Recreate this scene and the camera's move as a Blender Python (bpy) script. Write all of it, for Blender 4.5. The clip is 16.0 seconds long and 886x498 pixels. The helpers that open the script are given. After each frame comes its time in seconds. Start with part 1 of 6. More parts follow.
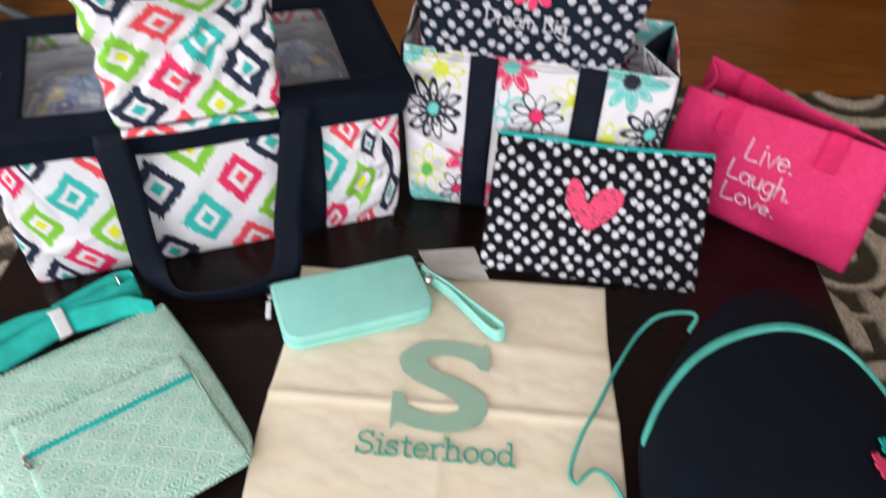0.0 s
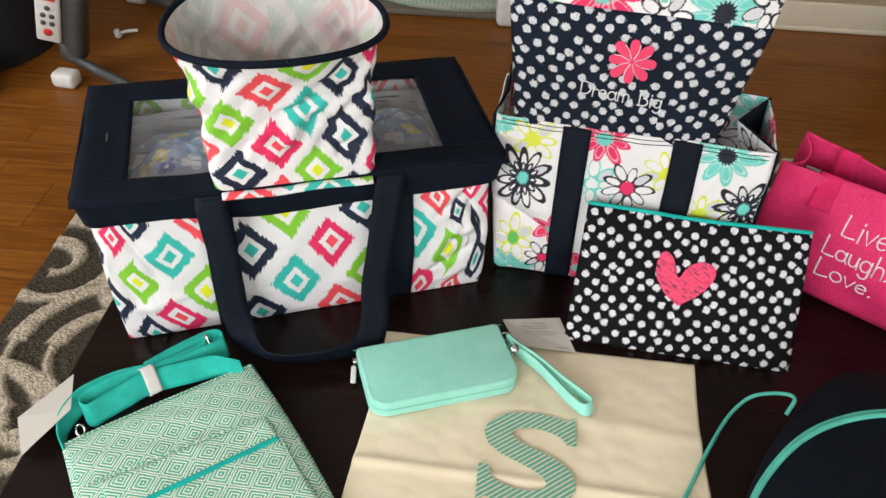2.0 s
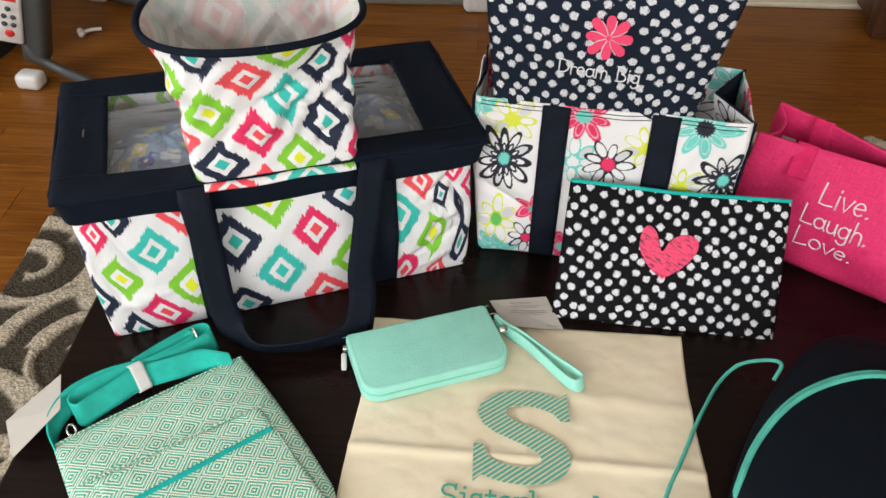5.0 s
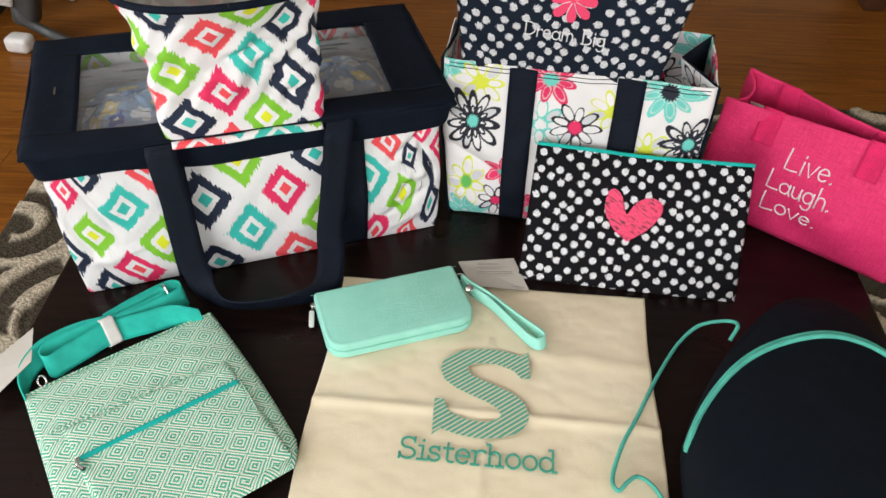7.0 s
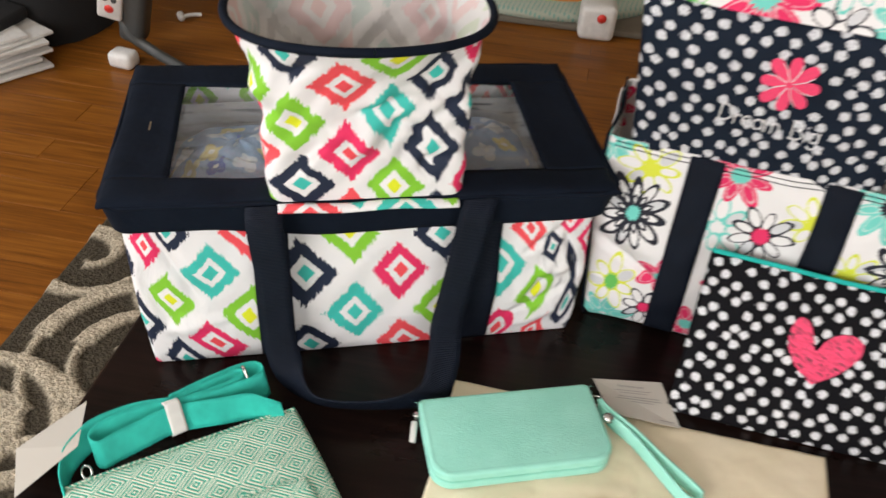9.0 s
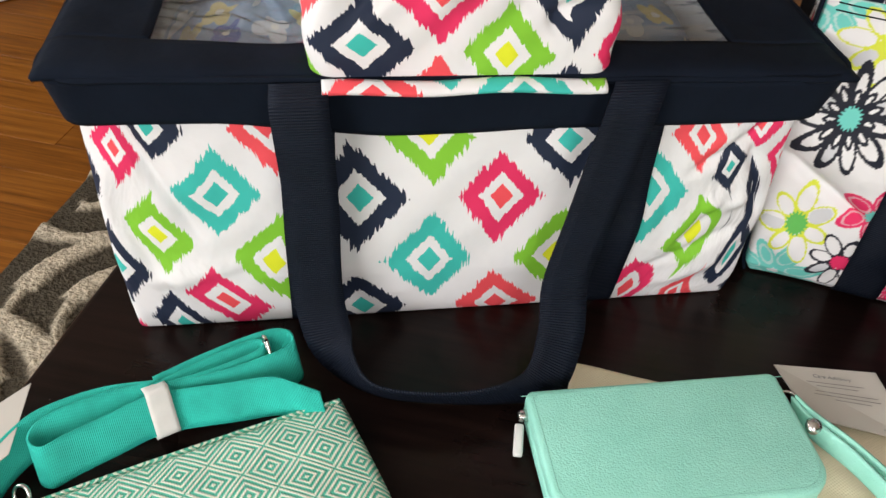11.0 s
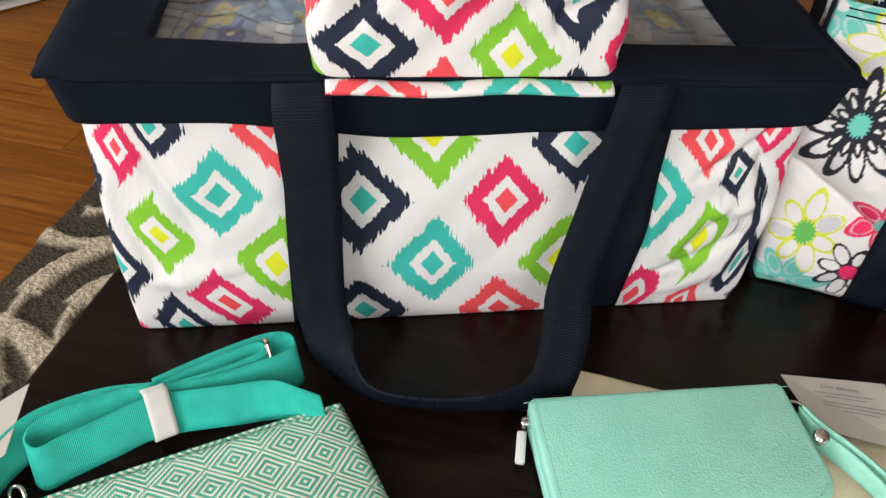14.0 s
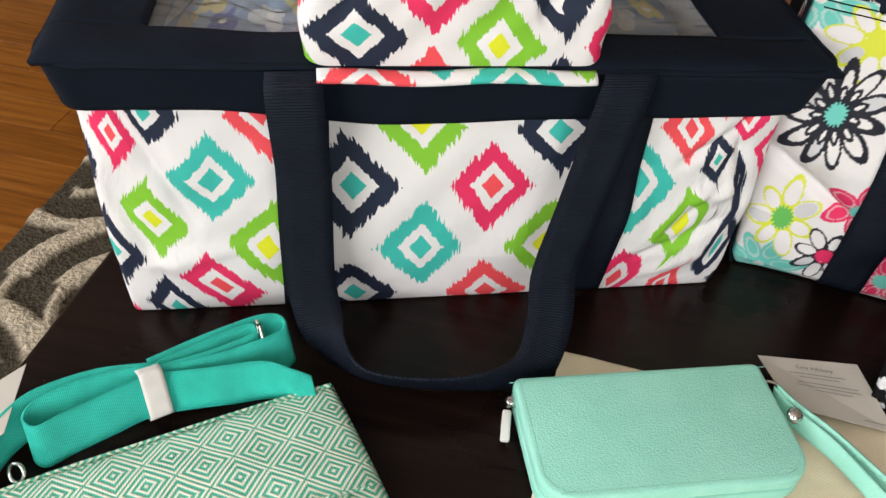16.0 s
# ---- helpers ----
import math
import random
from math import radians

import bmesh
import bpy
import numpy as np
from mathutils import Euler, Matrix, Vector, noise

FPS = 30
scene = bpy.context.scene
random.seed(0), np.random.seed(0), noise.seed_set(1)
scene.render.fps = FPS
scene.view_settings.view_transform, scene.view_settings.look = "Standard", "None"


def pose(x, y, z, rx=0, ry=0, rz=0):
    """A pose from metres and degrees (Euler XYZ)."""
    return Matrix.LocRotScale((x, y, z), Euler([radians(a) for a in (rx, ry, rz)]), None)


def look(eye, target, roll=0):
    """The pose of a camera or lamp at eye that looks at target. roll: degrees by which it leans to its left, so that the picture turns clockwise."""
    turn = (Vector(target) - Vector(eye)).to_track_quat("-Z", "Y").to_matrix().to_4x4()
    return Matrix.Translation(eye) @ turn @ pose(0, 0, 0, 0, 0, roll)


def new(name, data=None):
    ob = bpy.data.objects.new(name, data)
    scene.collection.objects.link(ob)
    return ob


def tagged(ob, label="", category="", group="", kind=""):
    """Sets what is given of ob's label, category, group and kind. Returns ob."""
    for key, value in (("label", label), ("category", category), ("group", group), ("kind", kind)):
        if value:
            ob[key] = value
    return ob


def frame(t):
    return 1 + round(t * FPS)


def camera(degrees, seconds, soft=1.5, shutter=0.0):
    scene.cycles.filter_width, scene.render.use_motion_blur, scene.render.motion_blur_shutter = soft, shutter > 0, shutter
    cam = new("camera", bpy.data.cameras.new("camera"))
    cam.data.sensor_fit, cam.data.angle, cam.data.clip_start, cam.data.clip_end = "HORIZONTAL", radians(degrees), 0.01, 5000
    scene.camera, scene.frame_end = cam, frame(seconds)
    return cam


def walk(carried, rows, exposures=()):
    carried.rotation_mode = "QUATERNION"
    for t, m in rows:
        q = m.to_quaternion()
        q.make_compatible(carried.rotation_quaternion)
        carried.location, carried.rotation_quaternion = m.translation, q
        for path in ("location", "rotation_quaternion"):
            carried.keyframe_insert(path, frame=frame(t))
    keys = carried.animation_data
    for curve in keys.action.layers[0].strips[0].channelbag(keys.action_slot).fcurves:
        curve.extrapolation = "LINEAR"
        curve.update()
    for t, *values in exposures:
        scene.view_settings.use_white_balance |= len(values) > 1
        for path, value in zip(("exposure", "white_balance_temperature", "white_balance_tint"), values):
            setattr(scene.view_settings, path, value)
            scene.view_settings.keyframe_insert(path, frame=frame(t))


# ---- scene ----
cam = camera(55.0, 16.0, shutter=0.5)
PATH = [
    (0, (0.242, 0.296, 1.185), (0.096, 1.742, -0.189), 3.8),
    (0.5, (0.233, 0.284, 1.19), (-0.009, 1.842, -0.041), 2.7),
    (1, (0.224, 0.289, 1.188), (-0.02, 1.849, -0.038), 3.0),
    (1.5, (0.213, 0.295, 1.188), (-0.054, 1.822, -0.076), 2.7),
    (2, (0.204, 0.297, 1.187), (-0.091, 1.813, -0.084), 2.1),
    (2.5, (0.194, 0.294, 1.185), (-0.071, 1.817, -0.084), 2.8),
    (3, (0.186, 0.291, 1.186), (-0.075, 1.807, -0.092), 2.1),
    (3.5, (0.174, 0.29, 1.182), (-0.064, 1.816, -0.09), 1.8),
    (6, (0.212, 0.282, 1.181), (-0.017, 1.789, -0.114), 1.0),
    (6.5, (0.222, 0.271, 1.182), (0.001, 1.78, -0.112), 1.2),
    (7, (0.235, 0.274, 1.181), (0.009, 1.746, -0.154), 1.7),
    (7.5, (0.256, 0.285, 1.166), (-0.045, 1.804, -0.1), 2.0),
    (8, (0.268, 0.316, 1.147), (-0.111, 1.787, -0.154), 2.8),
    (8.5, (0.22, 0.362, 1.137), (-0.161, 1.899, -0.085), 6.2),
    (9, (0.129, 0.423, 1.105), (-0.265, 1.926, -0.155), 4.7),
    (9.5, (0.047, 0.509, 1.034), (-0.295, 1.977, -0.28), 6.9),
    (10, (0.022, 0.562, 0.964), (-0.374, 1.991, -0.378), 5.2),
    (12.5, (0.025, 0.601, 0.884), (-0.424, 2.062, -0.406), 4.6),
    (13, (0.025, 0.596, 0.89), (-0.436, 2.033, -0.421), 4.8),
    (13.5, (0.025, 0.592, 0.893), (-0.436, 2.031, -0.417), 4.4),
    (14, (0.025, 0.594, 0.894), (-0.426, 2.043, -0.409), 4.7),
    (14.5, (0.024, 0.595, 0.899), (-0.425, 2.052, -0.396), 4.8),
    (15, (0.026, 0.592, 0.902), (-0.405, 2.044, -0.405), 5.0),
    (15.5, (0.03, 0.588, 0.901), (-0.395, 2.031, -0.418), 4.9),
    (16, (0.027, 0.585, 0.905), (-0.383, 2.017, -0.43), 5.7),
]
walk(cam, [(t, look(eye, target, roll)) for t, eye, target, roll in PATH], [(0, 0.05, 6100, 17), (0.5, 0.0, 6350, 11), (1.5, 0.0, 6500, 10), (8, 0.0, 6500, 10), (9.5, 0.0, 6800, 12), (10, 0.0, 6660, 11), (16, 0.0, 6660, 11)])

# ---- world and light ----
world = bpy.data.worlds.new("world")
scene.world = world
world.use_nodes = True
_wn = world.node_tree.nodes
_sky = _wn.new("ShaderNodeTexSky")
_sky.sky_type, _sky.sun_disc = "NISHITA", False
_sky.sun_elevation, _sky.sun_rotation = radians(40), radians(200)
_wn["Background"].inputs[1].default_value = 0.12
world.node_tree.links.new(_sky.outputs[0], _wn["Background"].inputs[0])

ROOM = 7.0  # the room's turn against the world, degrees


def room(x, y, z=0.0, turn=0.0):
    """A pose in the room's own axes."""
    return pose(0, 0, 0, 0, 0, ROOM) @ pose(x, y, z, 0, 0, turn)


def window_light(name, m, w, h, power, colour):
    lamp = bpy.data.lights.new(name, "AREA")
    lamp.shape, lamp.size, lamp.size_y, lamp.energy, lamp.color = "RECTANGLE", w, h, power, colour
    ob = new(name, lamp)
    ob.matrix_world = m
    return ob


window_light("window_light", look(room(-0.9, -1.72, 1.55).translation, room(-0.9, 3.0, 1.0).translation), 1.5, 1.3, 62, (1.0, 0.985, 0.965))
window_light("window_light", look(room(1.5, -1.72, 1.55).translation, room(1.5, 3.0, 1.0).translation), 1.2, 1.3, 30, (1.0, 0.985, 0.965))
window_light("window_light", look(room(-2.93, 0.7, 1.6).translation, room(2.0, 0.7, 0.9).translation), 1.5, 1.3, 55, (0.96, 0.98, 1.0))


# ---- node helpers ----
class Nodes:
    """A material and short ways to make its nodes."""

    def __init__(self, name):
        self.mat = bpy.data.materials.new(name)
        self.mat.use_nodes = True
        self.tree = self.mat.node_tree
        self.bsdf = self.tree.nodes["Principled BSDF"]

    def put(self, socket, value):
        if isinstance(value, bpy.types.NodeSocket):
            self.tree.links.new(value, socket)
        elif value is not None:
            socket.default_value = value

    def math(self, op, a, b=None, c=None):
        n = self.tree.nodes.new("ShaderNodeMath")
        n.operation = op
        for s, v in zip(n.inputs, (a, b, c)):
            self.put(s, v)
        return n.outputs[0]

    def uv(self):
        return self.tree.nodes.new("ShaderNodeTexCoord").outputs["UV"]

    def obj(self):
        return self.tree.nodes.new("ShaderNodeTexCoord").outputs["Object"]

    def split(self, v):
        n = self.tree.nodes.new("ShaderNodeSeparateXYZ")
        self.put(n.inputs[0], v)
        return n.outputs[0], n.outputs[1], n.outputs[2]

    def join(self, x, y, z=0.0):
        n = self.tree.nodes.new("ShaderNodeCombineXYZ")
        for s, v in zip(n.inputs, (x, y, z)):
            self.put(s, v)
        return n.outputs[0]

    def noise(self, vec, scale, detail=3.0, rough=0.55):
        n = self.tree.nodes.new("ShaderNodeTexNoise")
        self.put(n.inputs["Vector"], vec)
        n.inputs["Scale"].default_value, n.inputs["Detail"].default_value, n.inputs["Roughness"].default_value = scale, detail, rough
        return n.outputs[0]

    def scaled(self, vec, s):
        n = self.tree.nodes.new("ShaderNodeVectorMath")
        n.operation = "MULTIPLY"
        self.put(n.inputs[0], vec)
        n.inputs[1].default_value = s
        return n.outputs[0]

    def wave(self, vec, scale, distort=0.0, direction="X"):
        n = self.tree.nodes.new("ShaderNodeTexWave")
        self.put(n.inputs["Vector"], vec)
        n.bands_direction = direction
        n.inputs["Scale"].default_value, n.inputs["Distortion"].default_value = scale, distort
        return n.outputs[1]

    def voronoi(self, vec, scale, random_=1.0, feature="F1", dims="3D"):
        n = self.tree.nodes.new("ShaderNodeTexVoronoi")
        n.feature, n.voronoi_dimensions = feature, dims
        self.put(n.inputs["Vector"], vec)
        n.inputs["Scale"].default_value, n.inputs["Randomness"].default_value = scale, random_
        return n.outputs

    def ramp(self, fac, stops, mode="LINEAR"):
        n = self.tree.nodes.new("ShaderNodeValToRGB")
        n.color_ramp.interpolation = mode
        e = n.color_ramp.elements
        while len(e) < len(stops):
            e.new(1.0)
        for el, (p, c) in zip(e, stops):
            el.position = p
        for el, (p, c) in zip(e, stops):
            el.color = (*c, 1)
        self.put(n.inputs[0], fac)
        return n.outputs[0]

    def mix(self, fac, a, b):
        n = self.tree.nodes.new("ShaderNodeMix")
        n.data_type = "RGBA"
        for i, v in ((0, fac), (6, a), (7, b)):
            self.put(n.inputs[i], (*v, 1) if isinstance(v, tuple) else v)
        return n.outputs[2]

    def bump(self, height, strength=0.3, distance=0.001, normal=None):
        n = self.tree.nodes.new("ShaderNodeBump")
        n.inputs["Strength"].default_value, n.inputs["Distance"].default_value = strength, distance
        self.put(n.inputs["Height"], height)
        self.put(n.inputs["Normal"], normal)
        return n.outputs[0]

    def done(self, colour, rough=0.7, normal=None, metal=0.0, spec=None, sheen=0.0):
        self.put(self.bsdf.inputs["Base Color"], (*colour, 1) if isinstance(colour, tuple) else colour)
        self.put(self.bsdf.inputs["Roughness"], rough)
        self.put(self.bsdf.inputs["Metallic"], metal)
        self.put(self.bsdf.inputs["Normal"], normal)
        self.put(self.bsdf.inputs["Specular IOR Level"], spec)
        if sheen:
            self.bsdf.inputs["Sheen Weight"].default_value = sheen
        return self.mat


# ---- materials ----
WHITE = (0.80, 0.79, 0.80)
NAVY = (0.016, 0.024, 0.05)
TEAL = (0.045, 0.50, 0.44)
PINK = (0.78, 0.035, 0.13)
CORAL = (0.86, 0.085, 0.105)
LIME = (0.22, 0.55, 0.04)
YELLOW = (0.74, 0.78, 0.03)


def fabric_grain(n, vec, fine=2600.0, fold=14.0):
    """Weave and soft creases, as a normal."""
    u, v, _ = n.split(vec)
    weave = n.math("MULTIPLY", n.math("SINE", n.math("MULTIPLY", u, fine * 2)), n.math("SINE", n.math("MULTIPLY", v, fine * 2)))
    first = n.bump(n.noise(vec, fold, 4.0), 0.4, 0.012)
    return n.bump(weave, 0.12, 0.0004, first)


def ikat_material(name, colours, u0, v0, px, py, half_w, half_h, wash=0.0):
    """Ragged printed diamonds on a staggered lattice; colours: rows from the top, six to a row, by letter."""
    outer = {"n": NAVY, "t": TEAL, "p": PINK, "c": CORAL, "l": LIME}
    inner = {"n": TEAL, "t": TEAL, "p": CORAL, "c": CORAL, "l": YELLOW}
    n = Nodes(name)
    vec = n.uv()
    u, v, _ = n.split(vec)
    ragged = n.math("SUBTRACT", n.noise(n.scaled(vec, (480.0, 24.0, 1.0)), 1.0, 2.0), 0.5)
    rough2 = n.math("SUBTRACT", n.noise(n.scaled(vec, (1000.0, 45.0, 1.0)), 1.0, 1.0), 0.5)
    jag = n.math("ADD", n.math("MULTIPLY", ragged, 0.85), n.math("MULTIPLY", rough2, 0.40))

    def lattice(du, dv):
        x = n.math("ADD", n.math("DIVIDE", n.math("SUBTRACT", u, u0), px), -du)
        y = n.math("ADD", n.math("DIVIDE", n.math("SUBTRACT", v0, v), 2 * py), -dv)
        i, j = n.math("ROUND", x), n.math("ROUND", y)
        fx = n.math("ABSOLUTE", n.math("MULTIPLY", n.math("SUBTRACT", x, i), px / half_w))
        fy = n.math("ABSOLUTE", n.math("MULTIPLY", n.math("SUBTRACT", y, j), 2 * py / half_h))
        return n.math("ADD", fx, fy), i, j

    d_a, i_a, j_a = lattice(0.0, 0.0)
    d_b, i_b, j_b = lattice(0.5, 0.5)
    is_b = n.math("LESS_THAN", d_b, d_a)

    def pick(a, b):
        return n.math("ADD", n.math("MULTIPLY", a, n.math("SUBTRACT", 1.0, is_b)), n.math("MULTIPLY", b, is_b))

    d = pick(d_a, d_b)
    col = n.math("FLOORED_MODULO", n.math("ADD", pick(i_a, i_b), 2.0), 6.0)
    row = n.math("FLOORED_MODULO", pick(n.math("MULTIPLY", j_a, 2.0), n.math("ADD", n.math("MULTIPLY", j_b, 2.0), 1.0)), 4.0)
    key = n.math("DIVIDE", n.math("ADD", n.math("ADD", n.math("MULTIPLY", row, 6.0), col), 0.5), 24.0)
    letters = "".join(colours)
    out_c = n.ramp(key, [(k / 24, outer[c]) for k, c in enumerate(letters)], "CONSTANT")
    in_c = n.ramp(key, [(k / 24, inner[c]) for k, c in enumerate(letters)], "CONSTANT")
    white = n.ramp(n.noise(vec, 30.0), [(0.3, (0.77, 0.77, 0.79)), (0.7, WHITE)])
    c = n.mix(n.math("LESS_THAN", n.math("ADD", d, n.math("MULTIPLY", jag, 0.60)), 1.0), white, out_c)
    c = n.mix(n.math("LESS_THAN", n.math("ADD", d, n.math("MULTIPLY", jag, 0.24)), 0.53), c, white)
    c = n.mix(n.math("LESS_THAN", n.math("ADD", d, n.math("MULTIPLY", jag, 0.08)), 0.27), c, in_c)
    if wash:
        c = n.mix(wash, c, (0.62, 0.60, 0.58))
    return n.done(c, 0.7, n.bump(n.noise(n.scaled(vec, (1.0, 0.55, 1.0)), 20.0, 3.0), 0.28, 0.010, fabric_grain(n, vec)), spec=0.25)


# rows of the tote's lattice, top row first, k = -2 .. 3
M_IKAT = ikat_material("printed_ikat_canvas", ["ptnptn", "lltlln", "npncpc", "nclncp"], -0.063, 0.1185, 0.0900, 0.0535, 0.0290, 0.0425)
M_IKAT_BIN = ikat_material("printed_ikat_bin_canvas", ["npltnc", "lcpnlt", "tcnlpc", "tlcnlp"], -0.064, 0.087, 0.082, 0.0345, 0.0275, 0.031)
M_IKAT_IN = ikat_material("print_seen_from_the_back", ["npltnc", "lcpnlt", "tcnlpc", "tlcnlp"], -0.061, 0.077, 0.082, 0.0345, 0.0285, 0.033, 0.82)


def plain_fabric(name, colour, rough=0.8, fine=2600.0, vary=0.25, sheen=0.0):
    n = Nodes(name)
    vec = n.uv()
    dark = tuple(c * (1 - vary) for c in colour)
    c = n.ramp(n.noise(vec, 25.0, 5.0), [(0.3, dark), (0.7, colour)])
    return n.done(c, rough, fabric_grain(n, vec, fine), sheen=sheen, spec=0.13)


M_NAVY = plain_fabric("navy_canvas", (0.0050, 0.0090, 0.0185), 0.88)
M_NAVY_SHINE = plain_fabric("navy_nylon", (0.0029, 0.0056, 0.0104), 0.85, 2200.0)
M_DARK_LINING = plain_fabric("dark_lining", (0.006, 0.008, 0.012), 0.8)


def webbing(name, colour, rib=5000.0, rough=0.6, deep=0.16):
    """Woven strap: ribs across its length (u along the strap)."""
    n = Nodes(name)
    vec = n.uv()
    u, v, _ = n.split(vec)
    ribs = n.math("SINE", n.math("MULTIPLY", u, rib))
    cross = n.math("SINE", n.math("MULTIPLY", v, rib * 1.6))
    dark = tuple(c * 0.6 for c in colour)
    c = n.ramp(n.math("ADD", n.math("MULTIPLY", ribs, deep), n.noise(vec, 40.0)), [(0.2, dark), (0.75, colour)])
    return n.done(c, rough, n.bump(cross, 0.2, 0.0004, n.bump(ribs, 0.5, 0.0005)), spec=0.16)


M_WEB_NAVY = webbing("navy_webbing", (0.0066, 0.0106, 0.0215), 3600.0, 0.6, 0.22)
M_WEB_TEAL = webbing("aqua_webbing", (0.035, 0.68, 0.56), 5600.0, 0.5)


def dotted(name, ground, dim=1.0):
    """White scratchy dots in loose rows."""
    n = Nodes(name)
    vec = n.uv()
    du, dv, _ = n.split(vec)
    wob = n.join(n.math("SUBTRACT", n.math("MULTIPLY", du, 0.83), n.math("MULTIPLY", dv, 0.56)), n.math("ADD", n.math("MULTIPLY", du, 0.56), n.math("MULTIPLY", dv, 0.83)), 0.0)
    jag = n.math("SUBTRACT", n.noise(n.scaled(vec, (900.0, 260.0, 1.0)), 1.0, 2.0), 0.5)
    dist = n.voronoi(wob, 67.0, 0.42, dims="2D")[0]
    d = n.math("ADD", dist, n.math("MULTIPLY", jag, 0.46))
    g = n.ramp(n.noise(vec, 40.0, 5.0), [(0.3, tuple(c * 0.75 for c in ground)), (0.7, ground)])
    c = n.mix(n.math("LESS_THAN", d, 0.285), g, n.ramp(n.noise(n.scaled(vec, (260.0, 1500.0, 1.0)), 1.0, 2.0), [(0.36, (0.45 * dim, 0.46 * dim, 0.51 * dim)), (0.53, (0.78 * dim, 0.79 * dim, 0.82 * dim))]))
    return n.done(c, 0.8, fabric_grain(n, vec), spec=0.12)


M_DOTS_BLACK = dotted("black_dotted_canvas", (0.0065, 0.0062, 0.0085))
M_DOTS_NAVY = dotted("navy_dotted_canvas", (0.0100, 0.0160, 0.0290), 0.84)


def printed(name):
    """Canvas that takes its print from the mesh."""
    n = Nodes(name)
    a = n.tree.nodes.new("ShaderNodeAttribute")
    a.attribute_name = "print"
    vec = n.uv()
    c = n.mix(n.ramp(n.noise(vec, 60.0), [(0.3, (0.0, 0.0, 0.0)), (0.7, (0.015, 0.015, 0.015))]), a.outputs[0], (0.72, 0.72, 0.74))
    return n.done(c, 0.7, n.bump(n.noise(n.scaled(vec, (1.0, 0.55, 1.0)), 20.0, 3.0), 0.28, 0.010, fabric_grain(n, vec)), spec=0.25)


M_FLORAL = printed("printed_floral_canvas")


def jute_material():
    n = Nodes("pink_jute")
    vec = n.uv()
    u, v, _ = n.split(vec)
    slub = n.noise(n.scaled(vec, (60.0, 900.0, 1.0)), 1.0, 3.0)
    slub2 = n.noise(n.scaled(vec, (900.0, 60.0, 1.0)), 1.0, 3.0)
    both = n.math("MULTIPLY", n.math("ADD", slub, slub2), 0.5)
    c = n.ramp(both, [(0.32, (0.56, 0.010, 0.095)), (0.5, (0.72, 0.021, 0.140)), (0.7, (0.84, 0.052, 0.20))])
    return n.done(c, 0.75, n.bump(both, 0.5, 0.0015, n.bump(n.noise(vec, 12.0), 0.4, 0.01)))


M_JUTE = jute_material()
M_PINK_WEB = webbing("pink_webbing", (0.86, 0.03, 0.16), 3000.0)


def canvas_material():
    n = Nodes("cream_canvas")
    vec = n.uv()
    u, v, _ = n.split(vec)
    c = n.ramp(n.noise(vec, 18.0, 6.0), [(0.3, (0.78, 0.68, 0.48)), (0.7, (0.85, 0.76, 0.57))])
    weave = n.math("MULTIPLY", n.math("SINE", n.math("MULTIPLY", u, 2600.0)), n.math("SINE", n.math("MULTIPLY", v, 2600.0)))
    fleck = n.voronoi(n.scaled(vec, (1.0, 0.4, 1.0)), 700.0)[0]
    c = n.mix(n.math("LESS_THAN", fleck, 0.08), c, (0.50, 0.40, 0.25))
    return n.done(c, 0.8, n.bump(weave, 0.2, 0.0006, n.bump(n.noise(vec, 16.0, 3.0), 0.35, 0.008)))


M_CANVAS = canvas_material()


def striped_stitch():
    """Satin stitch in slanted stripes."""
    n = Nodes("green_striped_stitching")
    x, y, _ = n.split(n.obj())
    s = n.math("SINE", n.math("MULTIPLY", n.math("SUBTRACT", y, n.math("MULTIPLY", x, 0.85)), 1010.0))
    c = n.mix(n.math("LESS_THAN", s, -0.45), (0.10, 0.40, 0.30), (0.70, 0.62, 0.44))
    thread = n.math("SINE", n.math("MULTIPLY", n.math("ADD", x, y), 9000.0))
    return n.done(c, 0.5, n.bump(thread, 0.2, 0.0004))


M_STITCH_S = striped_stitch()


def stitch(name, colour):
    n = Nodes(name)
    x, y, z = n.split(n.obj())
    t = n.noise(n.scaled(n.obj(), (300.0, 2500.0, 900.0)), 1.0, 2.0)
    c = n.ramp(t, [(0.3, tuple(v * 0.72 for v in colour)), (0.65, colour)])
    return n.done(c, 0.5, n.bump(t, 0.5, 0.0008))


M_ST_GREEN = stitch("green_stitching", (0.07, 0.42, 0.30))
M_ST_WHITE = stitch("white_stitching", (0.85, 0.85, 0.87))
M_ST_PINK = stitch("pink_stitching", (0.90, 0.05, 0.16))


def scribble_material():
    """Loose pink stitching through which the black cloth shows in streaks."""
    n = Nodes("scribbled_pink_stitching")
    x, y, z = n.split(n.obj())
    a = n.math("ADD", n.math("MULTIPLY", x, 0.85), n.math("MULTIPLY", y, -0.53))
    b = n.math("ADD", n.math("MULTIPLY", x, 0.53), n.math("MULTIPLY", y, 0.85))
    t = n.noise(n.join(n.math("MULTIPLY", a, 75.0), n.math("MULTIPLY", b, 520.0)), 1.0, 2.0)
    c = n.ramp(t, [(0.35, (0.62, 0.02, 0.09)), (0.5, (0.88, 0.05, 0.16)), (0.565, (0.88, 0.05, 0.16)), (0.60, (0.05, 0.008, 0.016))])
    return n.done(c, 0.55, n.bump(t, 0.6, 0.001))


M_SCRIBBLE = scribble_material()


